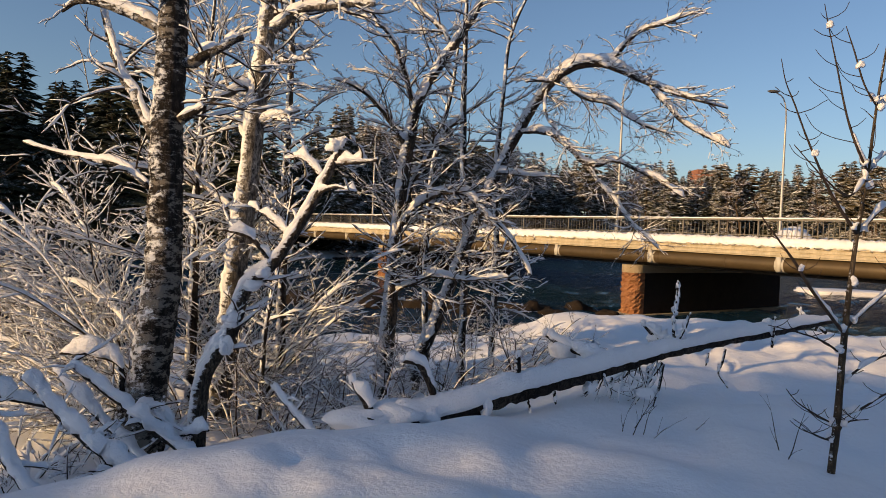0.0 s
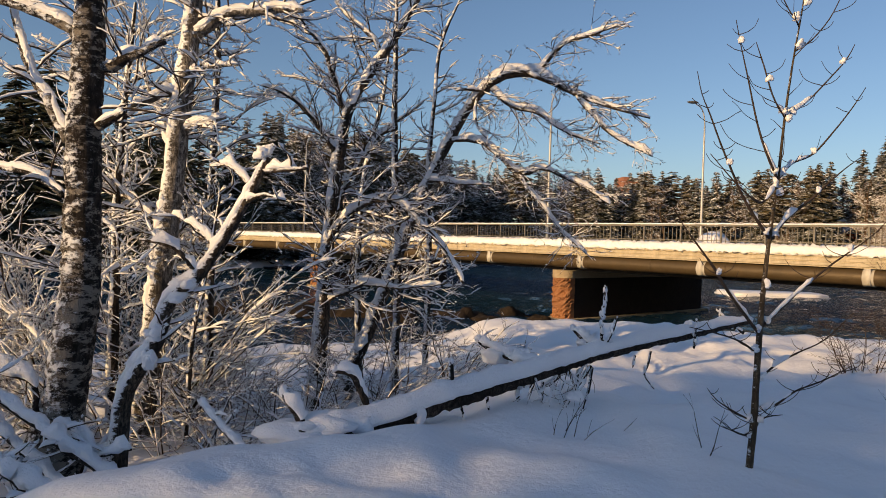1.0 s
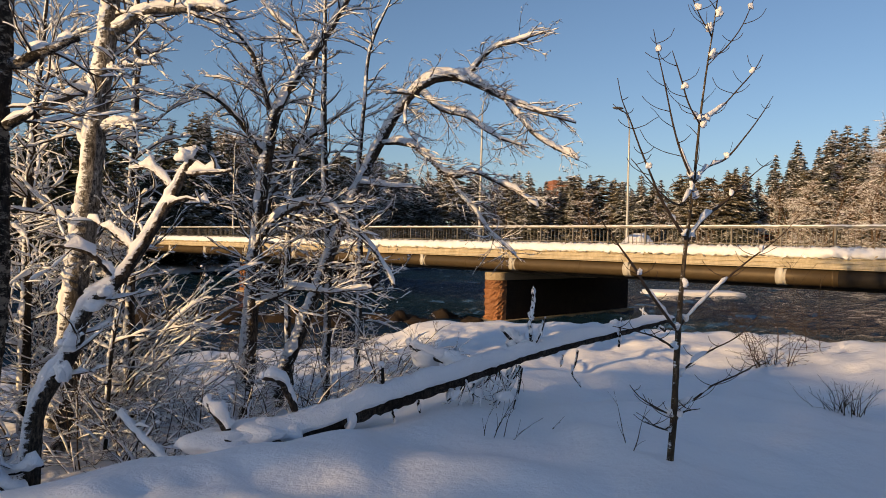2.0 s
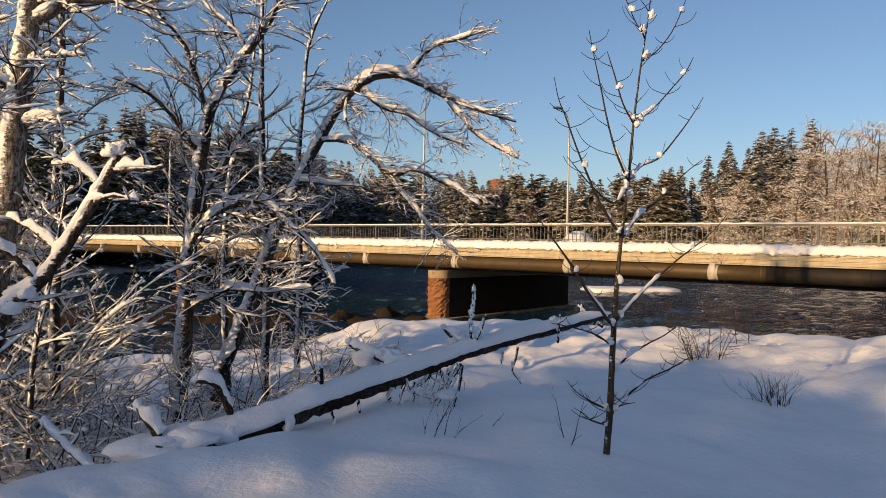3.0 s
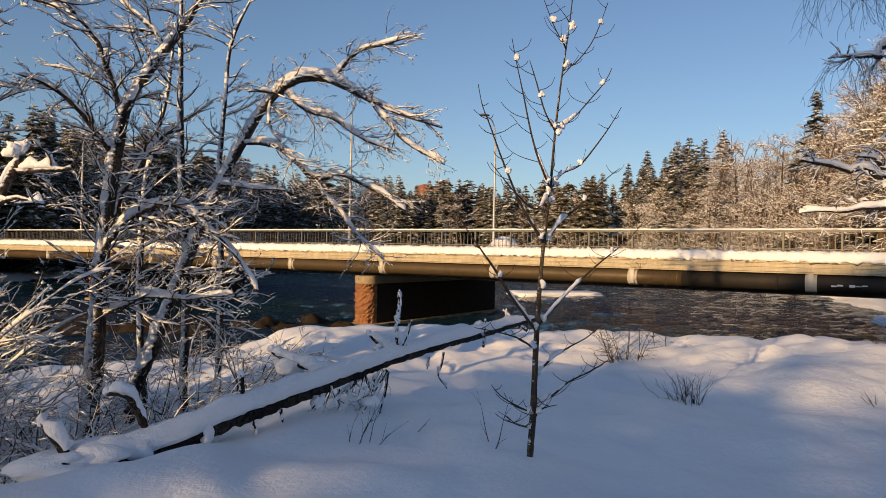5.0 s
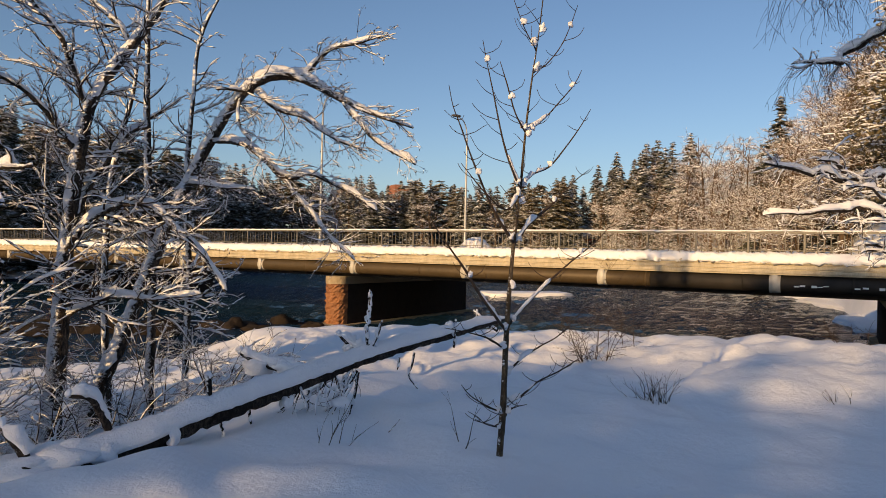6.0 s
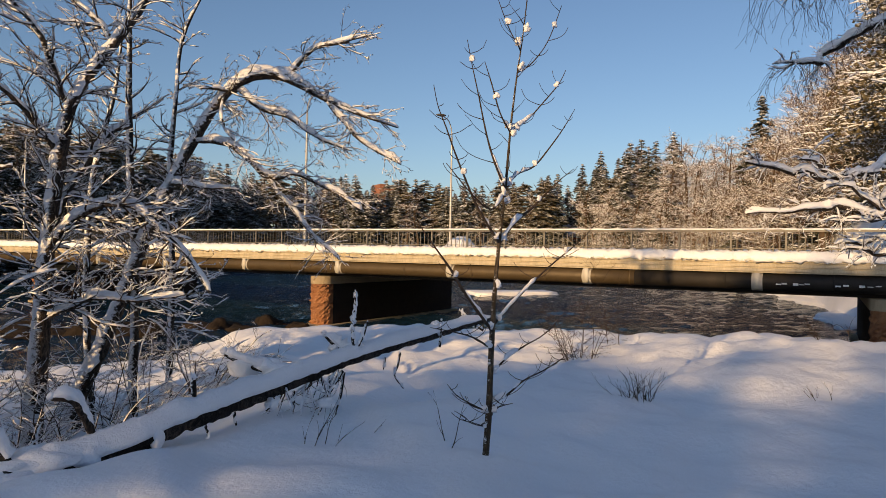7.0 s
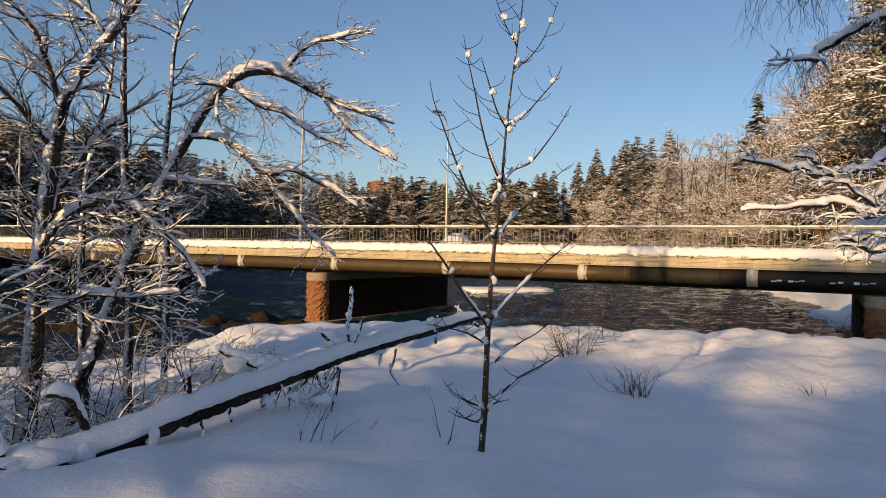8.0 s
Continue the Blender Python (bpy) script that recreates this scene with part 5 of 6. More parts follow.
def make_log():
    rng = np.random.default_rng(81)
    top = thing("fallen_log", "fallen trunk under a thick ridge of snow with broken stubs", "log", at=tuple(LOG[0][0][:3]))
    q = spline(LOG[0], 0.06)
    wood, snow = Acc(), Acc()
    tube(wood, q, 16, 0.42, rng)
    part("trunk", wood, M_LOG, top)
    n = len(q)
    qs = q.copy()
    f = np.linspace(0, 1, n)
    # the ridge: deep at the foot, thin at the tip
    pts = qs[:, :3]
    t = frames(pts)
    side = np.cross(t, (0, 0, 1.0))
    side /= np.linalg.norm(side, axis=1, keepdims=True)
    lump = np.interp(f, np.linspace(0, 1, 34), rng.uniform(-1, 1, 34))
    h = (0.215 - 0.10 * f) * (0.9 + 0.06 * np.sin(9 * f * 6 + 1) + 0.13 * lump) * np.minimum(1, (1 - f) * 9 + 0.3) * np.minimum(1, f * 12 + 0.15)
    w = (0.122 - 0.06 * f) * (1 + 0.12 * np.interp(f, np.linspace(0, 1, 40), rng.uniform(-1, 1, 40))) * np.minimum(1, f * 10 + 0.4)
    ring = [(-1.0, 0.02), (-1.04, 0.25), (-0.9, 0.6), (-0.55, 0.9), (0, 1.0), (0.55, 0.9), (0.9, 0.6), (1.04, 0.25), (1.0, 0.02), (0, -0.05)]
    v = np.empty((n, len(ring), 3))
    for j, (a, b) in enumerate(ring):
        v[:, j] = pts + side * (a * w * (1 + 0.05 * np.sin(f * 70 + 2 * j)))[:, None] + np.array([0, 0, 1.0]) * (b * h + qs[:, 3] * 0.45)[:, None]
    m = len(ring)
    fs = [(i * m + j, (i + 1) * m + j, (i + 1) * m + (j + 1) % m, i * m + (j + 1) % m) for i in range(n - 1) for j in range(m)]
    fs += [tuple(range(m)), tuple(range(n * m - 1, (n - 1) * m - 1, -1))]
    v += rng.normal(0, 0.004, v.shape)
    snow.add(v.reshape(-1, 3), fs)

    for ctrl in STUBS:
        s = spline(ctrl, 0.04)
        s[:, 3] *= 0.72 if ctrl[0][3] > 0.03 else 1.0
        a = Acc()
        tube(a, s, 8, 0.25, rng)
        part("stub", a, M_LOG, top)
        up = ctrl[-1][2] > ctrl[0][2]
        cap(snow, s, 0.13 if ctrl[0][3] > 0.03 else 0.03, rng, 0)
        if up:
            e = s[-1]
            blob(snow, e[:3] + np.array([0, 0, e[3] * 0.6]), (e[3] * 1.3, e[3] * 1.3, e[3] * 1.6), rng, 0.4)
            if ctrl[0][3] < 0.03:
                for m in range(2, len(s) - 1, 2):
                    blob(snow, s[m, :3] + rng.normal(0, 0.006, 3), (s[m, 3] + rng.uniform(0.004, 0.016), s[m, 3] + 0.006, 0.045), rng, 0.8, seg=9, rings=6)
        else:
            e = s[-1]
            for m in (len(s) // 2, len(s) - 2):
                blob(snow, s[m, :3] + np.array([0, -0.004, 0.012]), (s[m, 3] + 0.006, s[m, 3] + 0.006, s[m, 3] + 0.022), rng, 0.9, seg=9, rings=6)
    twigs = Acc()
    for u in HANGING:
        i = int(u * (n - 1))
        for _ in range(4):
            sprout(rng, twigs, snow, q[i, :3] - np.array([0, 0.5 * q[i, 3], 0.3 * q[i, 3]]), np.array([rng.normal(0, 0.45), -0.2, -1.0]), rng.uniform(0.25, 0.5), 0.010, 1, 0.06, -0.3, 6.0, wander=0.3)
    tagged(part("twigwork", twigs, M_TWIG, top), kind="stuff")
    for x, y, z, w, h in LOG_LUMPS:
        blob(snow, (x, y, z), (w, w * 0.8, h), rng, 0.35, seg=20, rings=12)
    part("snow_ridge", snow, M_SNOW, top, "thick rounded ridge of snow")


make_log()


def dead_limb(name, label, ctrl, seed, depth):
    """A fallen limb under a thick ridge of snow."""
    rng = np.random.default_rng(seed)
    top = thing(name, label, "fallen branch", "fallen branches on the bank", at=tuple(ctrl[0][:3]))
    foot = np.array(ctrl[-1]) * 2 - np.array(ctrl[-2])
    q = spline(list(ctrl) + [tuple(foot)], 0.05)
    q[:, 3] *= 0.62
    q[:, :3] += np.cumsum(rng.normal(0, 0.004, (len(q), 3)), axis=0)
    wood, snow, twigs = Acc(), Acc(), Acc()
    tube(wood, q, 8, 0.3, rng)
    cap(snow, q, depth, rng, 0.06)
    clothe(rng, twigs, snow, q, 0.0, 4.0, 0.5, 1, 0.045, 0.05, 4)
    tagged(part("twigwork", twigs, M_TWIG, top), kind="stuff")
    part("limb", wood, M_LOG, top)
    part("snow", snow, M_SNOW, top, "thick soft snow ridge")


for k, lim in enumerate(FALLEN):
    dead_limb("fallen_limb", "broken limb leaning on the bank under deep snow", lim, 90 + k, 0.1)


# ---- small growth in the snow ----
def grass_tuft(x, y, n, tall, seed, label):
    rng = np.random.default_rng(seed)
    z = ground_at(x, y)
    a, sn = Acc(), Acc()
    top = thing("grass_tuft", label, "dry grass", at=(x, y, z))
    for _ in range(n):
        p = np.array([x + rng.normal(0, 0.12), y + rng.normal(0, 0.09), z - 0.03])
        sprout(rng, a, sn, p, np.array([rng.normal(0, 0.35), rng.normal(0, 0.25), 1.0]), tall * rng.uniform(0.5, 1.1), 0.006, 1, 0.006, 0.1, 2.5)
    tagged(part("stalk", a, M_GRASS, top), kind="stuff")
    if sn.c:
        tagged(part("snow", sn, M_SNOW, top), kind="stuff")


grass_tuft(6.3, 7.0, 30, 0.46, 101, "dark tuft of dead stalks poking out of snow")
grass_tuft(1.78, 6.2, 5, 0.5, 102, "few thin dead stalks with snow beads")
grass_tuft(2.6, 5.4, 2, 0.5, 103, "thin pale dead stalk standing in the snow")
grass_tuft(8.6, 6.2, 5, 0.28, 104, "few bare twigs half buried in snow")
grass_tuft(2.45, 6.3, 1, 0.25, 105, "single dark twig leaning out of snow")
bush(8.0, 10.5, 0.5, 1.45, 12, 111, 0.0, "sparse bare shrub in sunlit snow at the water")
bush(9.0, 11.0, 0.1, 1.9, 2, 112, 0.0, "tall thin bare stems at the water edge")
bush(13.2, 9.2, 0.5, 0.8, 7, 113, 0.0, "low bare shrub at the snowy bank edge")


def snow_rock(x, y, z, size, seed, label="boulder capped with snow", mat=None):
    rng = np.random.default_rng(seed)
    top = thing("boulder", label, "boulder", "boulders along the water", at=(x, y, z))
    a = Acc()
    blob(a, (x, y, z), size, rng, 0.5)
    part("stone", a, mat or M_ROCK, top)
    a = Acc()
    blob(a, (x, y, z + size[2] * 0.35), (size[0] * 0.92, size[1] * 0.92, size[2] * 0.85), rng, 0.3, 0.45)
    part("snow", a, M_SNOW, top, "rounded snow cap")


snow_rock(9.8, 14.0, -0.62, (0.4, 0.35, 0.34), 121)
snow_rock(10.6, 13.6, -0.55, (0.3, 0.3, 0.22), 122)
rr_ = np.random.default_rng(130)
for k in range(34):
    px_, py_ = rr_.uniform(-9, 10), 42 + rr_.normal(0, 2.2)
    a_ = Acc()
    blob(a_, (px_, py_, WATER - 0.05), (rr_.uniform(0.5, 1.6), rr_.uniform(0.4, 1.0), rr_.uniform(0.2, 0.55)), rr_, 0.6)
    single("boulder", a_, M_ROCK, "dark wet boulder in the rapids", "boulder", "boulders in the rapids")


def ice_sheet(name, label, pts, thick, seed):
    """A flat floe with an uneven rim and snow on it."""
    rng = np.random.default_rng(seed)
    c = np.mean(pts, axis=0)
    top = thing(name, label, "ice", at=(c[0], c[1], WATER))
    ring = []
    for i in range(len(pts)):
        a, b = np.array(pts[i]), np.array(pts[(i + 1) % len(pts)])
        for k in range(5):
            ring.append(a + (b - a) * k / 5 + rng.normal(0, 0.16, 2))
    ring = np.array(ring)
    for nm, grow, z0, z1, mt in (("ice", 1.0, -0.1, thick * 0.3, M_FARSNOW), ("snow", 0.96, thick * 0.3, thick, M_SNOW)):
        acc = Acc()
        m = len(ring)
        vs = []
        for z, g in ((z0, grow), (z0 + (z1 - z0) * 0.7, grow), (z1, grow * 0.97)):
            for p in ring:
                e = c + (p - c) * g
                vs.append((e[0], e[1], WATER + z + rng.normal(0, 0.01)))
        vs.append((c[0], c[1], WATER + z1))
        fs = [(q * m + j, q * m + (j + 1) % m, (q + 1) * m + (j + 1) % m, (q + 1) * m + j) for q in range(2) for j in range(m)]
        fs += [(2 * m + j, 2 * m + (j + 1) % m, 3 * m) for j in range(m)]
        acc.add(vs, fs)
        part(nm, acc, mt, top)


ice_sheet("ice_shelf", "snowy ice shelf along the far bank behind the pier", [(64, 48), (58, 40), (50, 36.5), (47, 33), (43, 29.5), (44, 24), (58, 22), (80, 40), (80, 60), (70, 56)], 0.35, 141)
ice_sheet("ice_floe", "snow-covered ice floe grounded in the river", [(35, 65), (46, 65.5), (47, 70), (36, 71)], 0.38, 142)


# ---- far woods ----
def conifer_parts(seed, tall, wide, snowy, tiers=26, pine=False, needle=None, low=None, full=1.0):
    rng = np.random.default_rng(seed)
    trunk, green, snow = Acc(), Acc(), Acc()
    tube(trunk, np.array([(0, 0, -1.0, 0.22), (0.05, 0, tall * 0.5, 0.14), (0, 0, tall * 0.98, 0.03)]), 6)
    low = low or (0.42 if pine else 0.07)
    for k in range(tiers):
        f = low + (1 - low) * (k + rng.uniform(-0.3, 0.3)) / tiers
        f = min(f, 0.985)
        g = (f - low) / (1 - low)
        if pine:
            L0 = wide * (0.55 + 0.6 * math.sin(math.pi * min(1, g * 0.9 + 0.12))) * 0.8
        else:
            L0 = wide * (1 - g) ** 0.85 + 0.12
        for b in range(rng.integers(6, 10)):
            a = rng.uniform(0, 6.28)
            z = tall * (f + rng.uniform(-0.7, 0.7) * (1 - low) / tiers)
            L = L0 * rng.uniform(0.5, 1.15)
            dx, dy = math.cos(a), math.sin(a)
            rise = 0.25 if pine else 0.1
            droop = rng.uniform(0.1, 0.6) * L
            w = (L * rng.uniform(0.15, 0.26) + 0.10) * full
            sec = []
            for u in (0.0, 0.4, 0.75, 1.0):
                c = np.array([dx * L * u, dy * L * u, z + rise * L * u - droop * u * u])
                ww = w * (0.35 + 1.3 * u * (1.25 - u)) * (0.15 if u == 1.0 else 1)
                sd_ = np.array([-dy, dx, 0]) * ww
                dn_ = np.array([0, 0, -ww * 0.55])
                sec.append((c - sd_ + dn_ + rng.normal(0, 0.05, 3), c, c + sd_ + dn_ + rng.normal(0, 0.05, 3)))
            vs = [p for s3 in sec for p in s3]
            fs = []
            for i in range(3):
                o = 3 * i
                fs += [(o, o + 1, o + 4, o + 3), (o + 1, o + 2, o + 5, o + 4)]
            green.add(vs, fs)
            for _ in range(2):
                u = rng.uniform(0.3, 0.95)
                c = np.array([dx * L * u, dy * L * u, z + rise * L * u - droop * u * u])
                sg = rng.choice((-1, 1))
                e = c + np.array([-dy * sg, dx * sg, 0]) * w * 1.9 + np.array([dx, dy, 0]) * w * 0.8 + np.array([0, 0, -w * rng.uniform(0.5, 1.2)])
                h = np.array([dx, dy, 0]) * w * 0.32
                green.add([c - h, c + h, e, c + np.array([0, 0, -w * 0.4])], [(0, 1, 2), (0, 2, 3), (1, 3, 2)])
            for _ in range(3):                           # small pads of snow that lie here and there on the bough
                if rng.random() < snowy:
                    u = rng.uniform(0.25, 0.95)
                    c = np.array([dx * L * u, dy * L * u, z + rise * L * u - droop * u * u + 0.09])
                    g = rng.uniform(0.12, 0.34, 4)
                    sd_ = np.array([-dy, dx, 0])
                    ou_ = np.array([dx, dy, rise - 1.6 * droop * u / L])
                    snow.add([c - sd_ * g[0] - (0, 0, 0.1), c - ou_ * g[1], c + sd_ * g[2] - (0, 0, 0.1), c + ou_ * g[3]], [(0, 1, 2), (0, 2, 3)])
    return (trunk.mesh("trunk", M_TRUNKFAR), green.mesh("crown", needle or (M_PINE if pine else M_FROST), False), snow.mesh("snow", M_FARSNOW, False))


def leafless_parts(seed, tall, snowy=0.05):
    rng = np.random.default_rng(seed)
    trunk, twigs, snow = Acc(), Acc(), Acc()
    q = spline([(0, 0, -0.8, 0.2), (rng.normal(0, .3), rng.normal(0, .3), tall * 0.35, 0.12), (rng.normal(0, .4), rng.normal(0, .4), tall * 0.7, 0.06), (rng.normal(0, .5), rng.normal(0, .5), tall, 0.02)], 1.2)
    tube(trunk, q, 6)

    def bough(p, d, L, r, level):
        d = unit(d)
        if level == 0:                                   # a twig: three thin faces and a strip of snow
            e = p + d * L + np.array([0, 0, 0.04 * L])
            sd_ = unit(np.cross(d, (0.2, 0.1, 1.0))) * r
            dn_ = np.array([0, 0, -1.6 * r])
            twigs.add([p - sd_, p + sd_, p + dn_, e], [(0, 1, 3), (1, 2, 3), (2, 0, 3)])
            if rng.random() < 0.42:
                up = np.array([0, 0, rng.uniform(0.4, 1.0) * snowy])
                m_ = p + d * L * rng.uniform(0.3, 0.7)
                snow.add([p, m_ - sd_ * 1.5, m_ + sd_ * 1.5, m_ + up, e], [(0, 1, 3), (0, 3, 2), (1, 4, 3), (2, 3, 4)])
            return
        s = np.empty((3, 4))
        s[0] = (*p, r)
        for i in range(1, 3):
            d = unit(d + rng.normal(0, 0.2, 3) + np.array([0, 0, 0.05]))
            s[i, :3] = s[i - 1, :3] + d * L / 2
            s[i, 3] = max(0.006, r * (1 - 0.36 * i))
        tube(twigs, s, 3)
        if level or rng.random() < 0.6:
            cap(snow, s, snowy * (0.45 + 0.4 * min(1, r * 15)), rng, 0.2, True, True)
        if level:
            for _ in range(9):
                f = rng.uniform(0.2, 1)
                i = min(1, int(f * 2))
                w = unit(unit(s[i + 1, :3] - s[i, :3]) * 0.8 + unit(rng.normal(0, 1, 3)) * 0.8)
                bough(s[i, :3] + (s[i + 1, :3] - s[i, :3]) * (f * 2 - i), w, L * rng.uniform(0.28, 0.5), r * 0.55, level - 1)

    for k in range(16):
        f = rng.uniform(0.16, 0.97)
        j = int(f * (len(q) - 1))
        a = rng.uniform(0, 6.28)
        bough(q[j, :3], np.array([math.cos(a), math.sin(a), rng.uniform(0.15, 0.8)]), tall * 0.32 * (1.15 - 0.6 * f) * rng.uniform(0.7, 1.15), 0.031, 2)
    return (trunk.mesh("trunk", M_TRUNKFAR), twigs.mesh("crown", M_FARTWIG, False), snow.mesh("snow", M_FARSNOW, False))


def tufted_pine_parts(seed, tall):
    """A pine seen from nearer: boughs that end in clumps of needles, each with its pad of snow."""
    rng = np.random.default_rng(seed)
    trunk, green, snow = Acc(), Acc(), Acc()
    tube(trunk, np.array([(0, 0, -1.0, 0.2), (0.1, 0, tall * 0.5, 0.14), (0, 0.1, tall * 0.97, 0.03)]), 8)

    def clump(acc, c, s, lo, hi):
        o = rng.uniform(lo, hi, 6) * s
        e = np.array(c)
        t = rng.uniform(0, 1.57)
        ux, uy = np.array([math.cos(t), math.sin(t), rng.normal(0, 0.5)]), np.array([-math.sin(t), math.cos(t), rng.normal(0, 0.5)])
        acc.add([e + ux * o[0], e + uy * o[1], e - ux * o[2], e - uy * o[3], e + np.array([0.3 * o[0], 0, 0.8 * o[4]]), e - np.array([0, 0.3 * o[1], 0.8 * o[5]])],
                [(0, 1, 4), (1, 2, 4), (2, 3, 4), (3, 0, 4), (1, 0, 5), (2, 1, 5), (3, 2, 5), (0, 3, 5)])

    for k in range(95):
        f = 0.28 + 0.70 * rng.random() ** 0.85
        a = rng.uniform(0, 6.28)
        L = (0.6 + 2.6 * math.sin(math.pi * min(0.97, f * 0.85 + 0.12))) * rng.uniform(0.6, 1.1)
        d = np.array([math.cos(a), math.sin(a), rng.uniform(-0.25, 0.35)])
        p = np.array([0, 0, tall * f])
        bq = spline([(*p, 0.05), (*(p + d * L * 0.6 + rng.normal(0, 0.1, 3)), 0.03), (*(p + d * L + (0, 0, -0.12 * L)), 0.012)], 0.3)
        tube(trunk, bq, 4)
        cap(snow, bq[len(bq) // 4:], 0.055, rng, 0.4, True)
        for _ in range(3):
            u = int(rng.uniform(0.3, 0.9) * (len(bq) - 1))
            sp = spline([(*bq[u, :3], 0.02), (*(bq[u, :3] + d * 0.35 + rng.normal(0, 1, 3) * (0.3, 0.3, 0.08)), 0.014), (*(bq[u, :3] + d * 0.7 + rng.normal(0, 1, 3) * (0.45, 0.45, 0.1) - (0, 0, 0.12)), 0.006)], 0.2)
            cap(snow, sp, 0.06, rng, 0.35, True)
        for _ in range(52):
            u = rng.uniform(0.25, 1.05)
            c = p + d * L * u + rng.normal(0, 1, 3) * (0.24, 0.24, 0.09) - (0, 0, 0.14 * L * u * u)
            s = rng.uniform(0.05, 0.12)
            clump(green, c, s, 0.6, 1.3)
            if rng.random() < 0.4:
                clump(snow, c + (-0.3 * s, -0.2 * s, 0.5 * s), s * 0.8, 0.3, 1.4)
    return (trunk.mesh("trunk", M_TRUNKFAR), green.mesh("crown", M_PINE, False), snow.mesh("snow", M_FARSNOW, False))


TUFTED = [tufted_pine_parts(240 + k, 15.0) for k in range(2)]
SPRUCES = [conifer_parts(200 + k, 16.0, 3.0, 0.7, full=1.2) for k in range(3)]
DARK_SPRUCES = [conifer_parts(210 + k, 18.0, 3.6, 0.08, needle=M_NEEDLE, full=1.7) for k in range(2)]
PINES = [conifer_parts(220 + k, 16.0, 2.6, 0.6, 18, True) for k in range(2)]
HIGH_PINES = [conifer_parts(225 + k, 26.0, 2.4, 0.3, 12, True, None, 0.84) for k in range(2)]
CROWN_PINES = [conifer_parts(227 + k, 26.0, 2.2, 0.3, 8, True, None, 0.915) for k in range(2)]
LEAFLESS = [leafless_parts(230 + k, 11.0) for k in range(4)]


def plant(kind, meshes, x, y, scale, turn, label, group, z=None, girth=1.25):
    top = thing(kind, label, "tree", group, at=(x, y, ground_at(x, y) if z is None else z))
    top.scale = (scale * girth, scale * girth, scale)
    top.rotation_euler[2] = turn
    for nm, me in zip(("trunk", "crown", "snow"), meshes):
        ob = new(nm, me)
        ob.parent = top
        if nm == "snow":
            tagged(ob, kind="stuff")
    return top


def polar(az, r):
    a = radians(az)
    return r * math.sin(a), r * math.cos(a)


def joined_woods(rng, name, label, kinds, needle, spots, girth):
    """Rows of a wood that nobody could count, as one mesh."""
    vs, fs, mi, c = [], [], [], 0
    mats = [M_TRUNKFAR, needle, M_FARSNOW]
    packed = []
    for trio in kinds:
        row = []
        for me in trio:
            v = np.empty(len(me.vertices) * 3)
            me.vertices.foreach_get("co", v)
            row.append((v.reshape(-1, 3), [tuple(p.vertices) for p in me.polygons]))
        packed.append(row)
    for k, (x, y, sc) in enumerate(spots):
        z = ground_at(x, y)
        t = rng.uniform(0, 6.28)
        ct, st = math.cos(t), math.sin(t)
        for m, (v, f) in enumerate(packed[k % len(packed)]):
            w = np.stack([(v[:, 0] * ct - v[:, 1] * st) * sc * girth + x, (v[:, 0] * st + v[:, 1] * ct) * sc * girth + y, v[:, 2] * sc + z], 1)
            vs.append(w)
            fs.extend(tuple(i + c for i in q) for q in f)
            mi.extend([m] * len(f))
            c += len(w)
    me = bpy.data.meshes.new(name)
    me.from_pydata(np.concatenate(vs).tolist(), [], fs)
    for m in mats:
        me.materials.append(m)
    me.polygons.foreach_set("material_index", mi)
    tagged(new(name, me), label, "woods", kind="stuff")


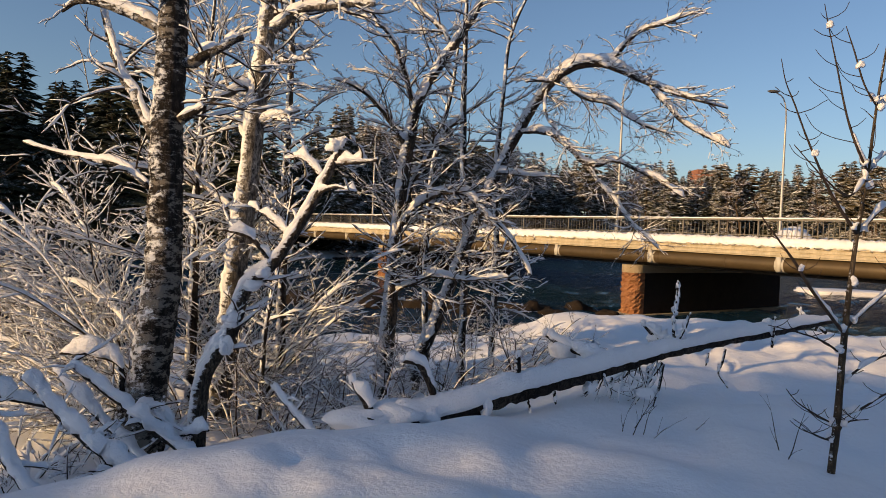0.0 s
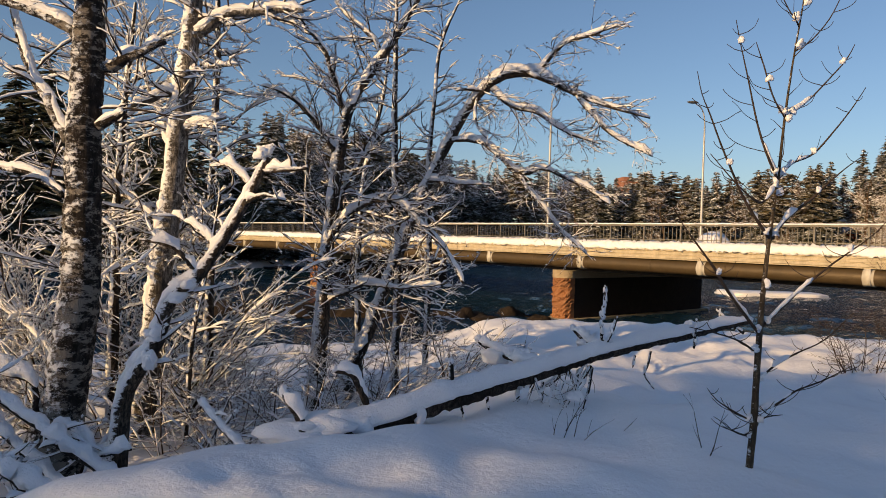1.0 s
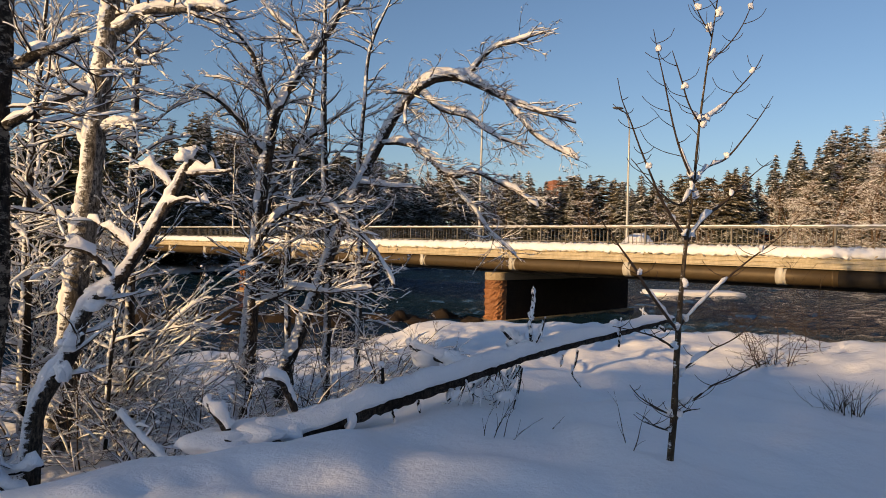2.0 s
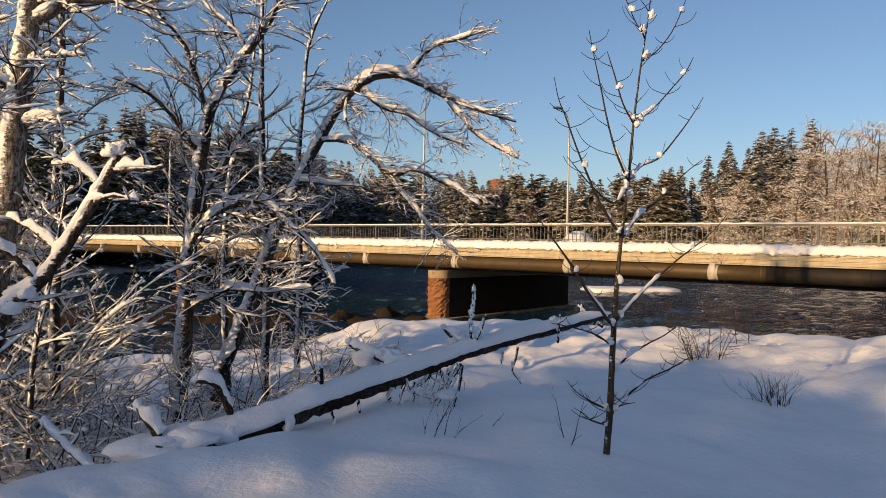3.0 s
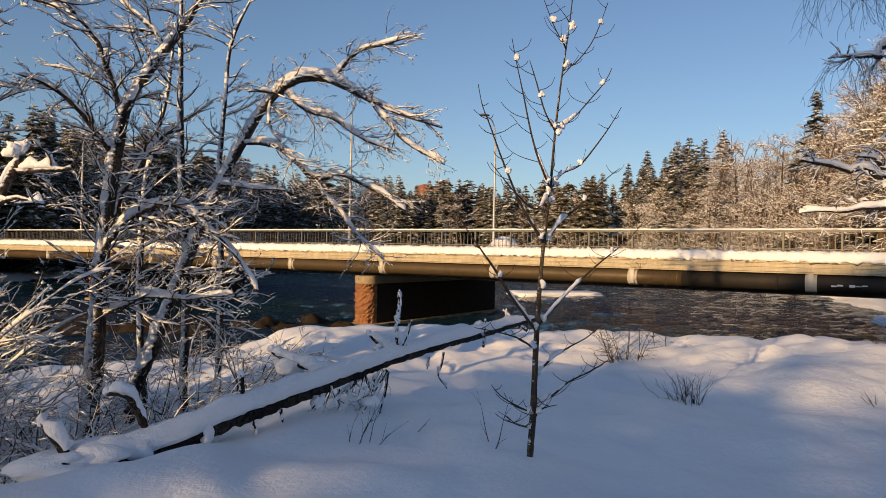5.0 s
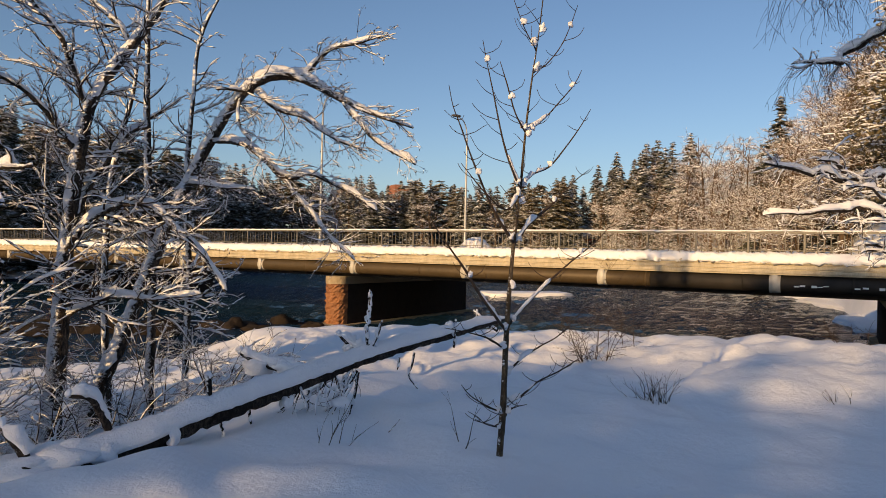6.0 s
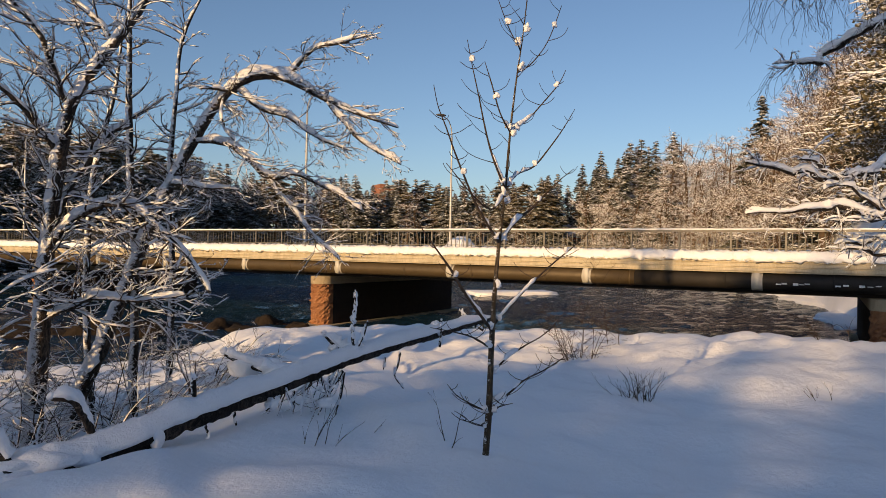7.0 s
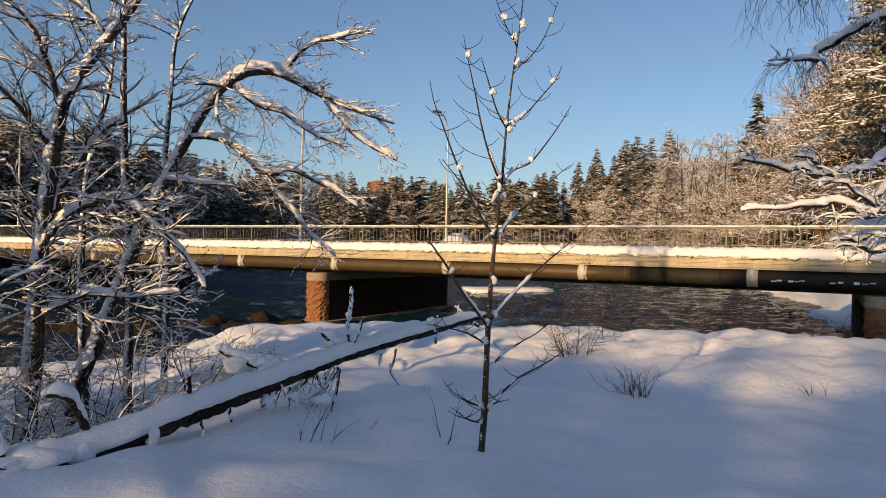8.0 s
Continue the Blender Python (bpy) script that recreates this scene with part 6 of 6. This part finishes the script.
def make_woods():
    rng = np.random.default_rng(300)
    far = lambda az: float(np.interp(az, FAR[:, 0], FAR[:, 1]))
    for k in range(85):                                   # dark woods across the river
        az = rng.uniform(-54, -6)
        r = far(az) + 4 + abs(rng.normal(0, 16))
        x, y = polar(az, r)
        plant("spruce", DARK_SPRUCES[k % 2], x, y, rng.uniform(1.05, 1.5) if az < -24 else rng.uniform(0.7, 1.0), rng.uniform(0, 6.28), "dark spruce with little snow on the far bank", "woods across the river")
    for k in range(190):
        az = rng.uniform(-10, 42)
        r = far(az) + 3 + abs(rng.normal(0, 22))
        if 35.6 < az < 37.6 and r < 200:
            continue
        x, y = polar(az, r)
        q = rng.random()
        kind, me, lb = (("spruce", SPRUCES[k % 3], "tall spruce dusted with snow on the far shore") if q < 0.5 else
                        ("pine", PINES[k % 2], "pine with snow on its crown on the far shore") if q < 0.72 else
                        ("leafless_tree", LEAFLESS[k % 4], "bare frosted tree on the far shore"))
        plant(kind, me, x, y, rng.uniform(1.08, 1.5) * (1.3 if kind == "leafless_tree" else 1), rng.uniform(0, 6.28), lb, "woods across the river")
    for k in range(215):                                  # the sunny slope
        az = rng.uniform(37, 69)
        r = far(az) + 2 + abs(rng.normal(0, 20))
        r = max(r, 88.0 + 14 * rng.random())
        x, y = polar(az, r)
        if rng.random() < 0.94:
            plant("leafless_tree", LEAFLESS[k % 4], x, y, rng.uniform(1.2, 1.8), rng.uniform(0, 6.28), "bare tree furred with sunlit snow on the slope", "woods on the slope")
        else:
            plant("spruce", SPRUCES[k % 3], x, y, rng.uniform(0.7, 1.1), rng.uniform(0, 6.28), "snowy spruce among bare trees on the slope", "woods on the slope")
    spots = []
    for k in range(85):
        az = rng.uniform(-20, 44)
        x, y = polar(az, far(az) + rng.uniform(18, 60))
        spots.append((x, y, rng.uniform(1.15, 1.55)))
    joined_woods(rng, "far_woods", "dense far spruce woods dusted with snow", SPRUCES, M_FROST, spots, 1.3)
    x, y = polar(50.1, 118)
    plant("spruce", SPRUCES[0], x, y, 1.55, 0.5, "tall lone spruce standing above the bare trees", "woods on the slope")
    for k in range(7):                                    # in front of the distant block
        x, y = polar(18.9 + 0.42 * k, 184 + 2.5 * (k % 3))
        plant("spruce", SPRUCES[k % 3], x, y, (18.3 + rng.uniform(-0.9, 0.6) - ground_at(x, y)) / 16.0, k, "tall spruce dusted with snow on the far shore", "woods across the river")
    for az, r, s in ((60.0, 50, 1.3), (61.2, 44, 1.35), (62.6, 47, 1.45), (64.0, 44, 1.5), (59.6, 62, 1.35), (65.5, 50, 1.5)):
        x, y = polar(az, r)
        plant("pine", TUFTED[int(r) % 2], x, y, s, az, "big snow-laden pine on the bank", "woods on the slope")
    # the trees whose long shadows lie over the near snow
    lx, ly = 0.839, 0.545
    lab, grp = "dark spruce on the near bank", "woods on the near bank"
    spots = []
    for k in range(104):                                  # a wood edge far behind, whose tops end the shade
        w = -26 + 1.3 * (k // 4) + rng.uniform(-0.5, 0.5)
        d = 54 + 4 * (k % 4) + rng.uniform(-1.5, 1.5)
        x, y = -lx * d - ly * w, -ly * d + lx * w
        tall = 0.268 * (d + float(np.interp(w, (-26, 0, 2.2, 3.2, 6.6, 9.5, 14, 30), (21.6, 20.5, 15.5, 12.4, 9.2, 5.0, 5.0, 5.0))) - (8.0 * max(0.0, math.sin(4.4 * w - 2.2)) ** 5 if -2.5 < w < 1.7 else 0)) - 0.2 - ground_at(x, y)
        if abs(w - 4.15) > 0.85 and rng.random() < (0.92 if w > 3.0 else 0.8):
            spots.append((x, y, tall / 18.0 * rng.uniform(0.965 if w > 3.0 else 0.87, 1.0)))
    joined_woods(rng, "near_woods", "dense dark spruce wood behind the near bank", DARK_SPRUCES, M_NEEDLE, spots, 1.3)
    for k in range(8):                                    # high-crowned pines added out of view, whose shade reaches the bridge
        w = -3.2 + 1.0 * k
        d = 60 + 3 * (k % 2)
        x, y = -lx * d - ly * w, -ly * d + lx * w
        tall = 0.268 * (d + 33) + rng.uniform(0.7, 2.3) - 0.06 * max(0.0, w - 3) ** 2 - ground_at(x, y)
        plant("pine", HIGH_PINES[k % 2], x, y, tall / 26.0, 1.3 * k, "tall high-crowned pine out of view, added for its shade", grp, girth=0.9)
    # unseen crowns added over the wood's gap, letting sun flecks pass below
    for k, (w, d) in enumerate(((3.5, 57), (4.1, 60), (4.8, 56), (4.4, 63), (3.8, 65))):
        x, y = -lx * d - ly * w, -ly * d + lx * w
        plant("pine", CROWN_PINES[k % 2], x, y, (0.268 * (d + 12.0) - 0.2 - ground_at(x, y)) / 26.0, 1.7 * k, "tall high-crowned pine out of view, added for its shade", grp, girth=0.95)
    for k in range(16):                                   # a clump nearer by
        d = rng.uniform(17, 40)
        w = rng.uniform(-15, -1.6)
        x, y = -lx * d - ly * w, -ly * d + lx * w
        plant("spruce", DARK_SPRUCES[k % 2], x, y, rng.uniform(0.42, 0.68), rng.uniform(0, 6.28), lab, grp, girth=0.85)


make_woods()


def make_houses():
    top = thing("tower_block", "distant red brick block with a dark upper storey", "building", at=(113, 300, 0))
    a = Acc()
    box(a, (112.4, 300, 15.2), (10.4, 12, 30.4), bevel=0.05)
    part("wall", a, M_BRICK, top, "", False)
    a = Acc()
    box(a, (109.0, 300, 31.4), (3.6, 11.6, 2.0), bevel=0.05)
    part("stair_tower", a, M_BRICK, top, "brick tower above the roof", False)
    a = Acc()
    box(a, (114.2, 300.5, 31.2), (6.6, 10.6, 1.6), bevel=0.05)
    part("upper_storey", a, M_DARKROOF, top, "dark glazed upper storey", False)
    a = Acc()
    box(a, (114.2, 300.5, 32.12), (7.0, 11, 0.24), bevel=0.05)
    part("roof", a, M_FARSNOW, top, "", False)
    for k in range(4):
        a = Acc()
        box(a, (109.4 + 1.9 * k, 293.96, 28.6), (0.9, 0.1, 1.4))
        part("window", a, M_GLASS, top, "", False)
    hx, hy = polar(36.6, 190)
    hz = ground_at(hx, hy)
    top = thing("cottage", "small red wooden house with a snowy roof", "house", at=(hx, hy, hz))
    a = Acc()
    box(a, (hx, hy, hz + 2.4), (8, 6, 6.0), (0.8, -0.6), 0.03)
    part("wall", a, M_REDWOOD, top, "", False)
    ax, ay = np.array([0.8, -0.6, 0]), np.array([0.6, 0.8, 0])
    c = np.array([hx, hy, hz])
    for nm, lift, mt in (("roof", 0.0, M_DARKROOF), ("roof_snow", 0.18, M_FARSNOW)):
        a = Acc()
        vs = []
        for e in (-4.5, 4.5):
            for o, z in ((-3.6, 5.2), (0, 8.0), (3.6, 5.2), (3.6, 5.37), (0, 8.17), (-3.6, 5.37)):
                vs.append(c + ax * e + ay * o + np.array([0, 0, z + lift]))
        fs = [(j, (j + 1) % 6, 6 + (j + 1) % 6, 6 + j) for j in range(6)] + [(5, 4, 3, 2, 1, 0), (6, 7, 8, 9, 10, 11)]
        a.add(vs, fs)
        part(nm, a, mt, top, "", False)
    for k in (-2.4, 0, 2.4):
        a = Acc()
        p = c + ax * k - ay * 3.02 + np.array([0, 0, 3.0])
        box(a, p, (1.1, 0.1, 1.3), (0.8, -0.6))
        part("window", a, M_GLASS, top, "", False)


make_houses()
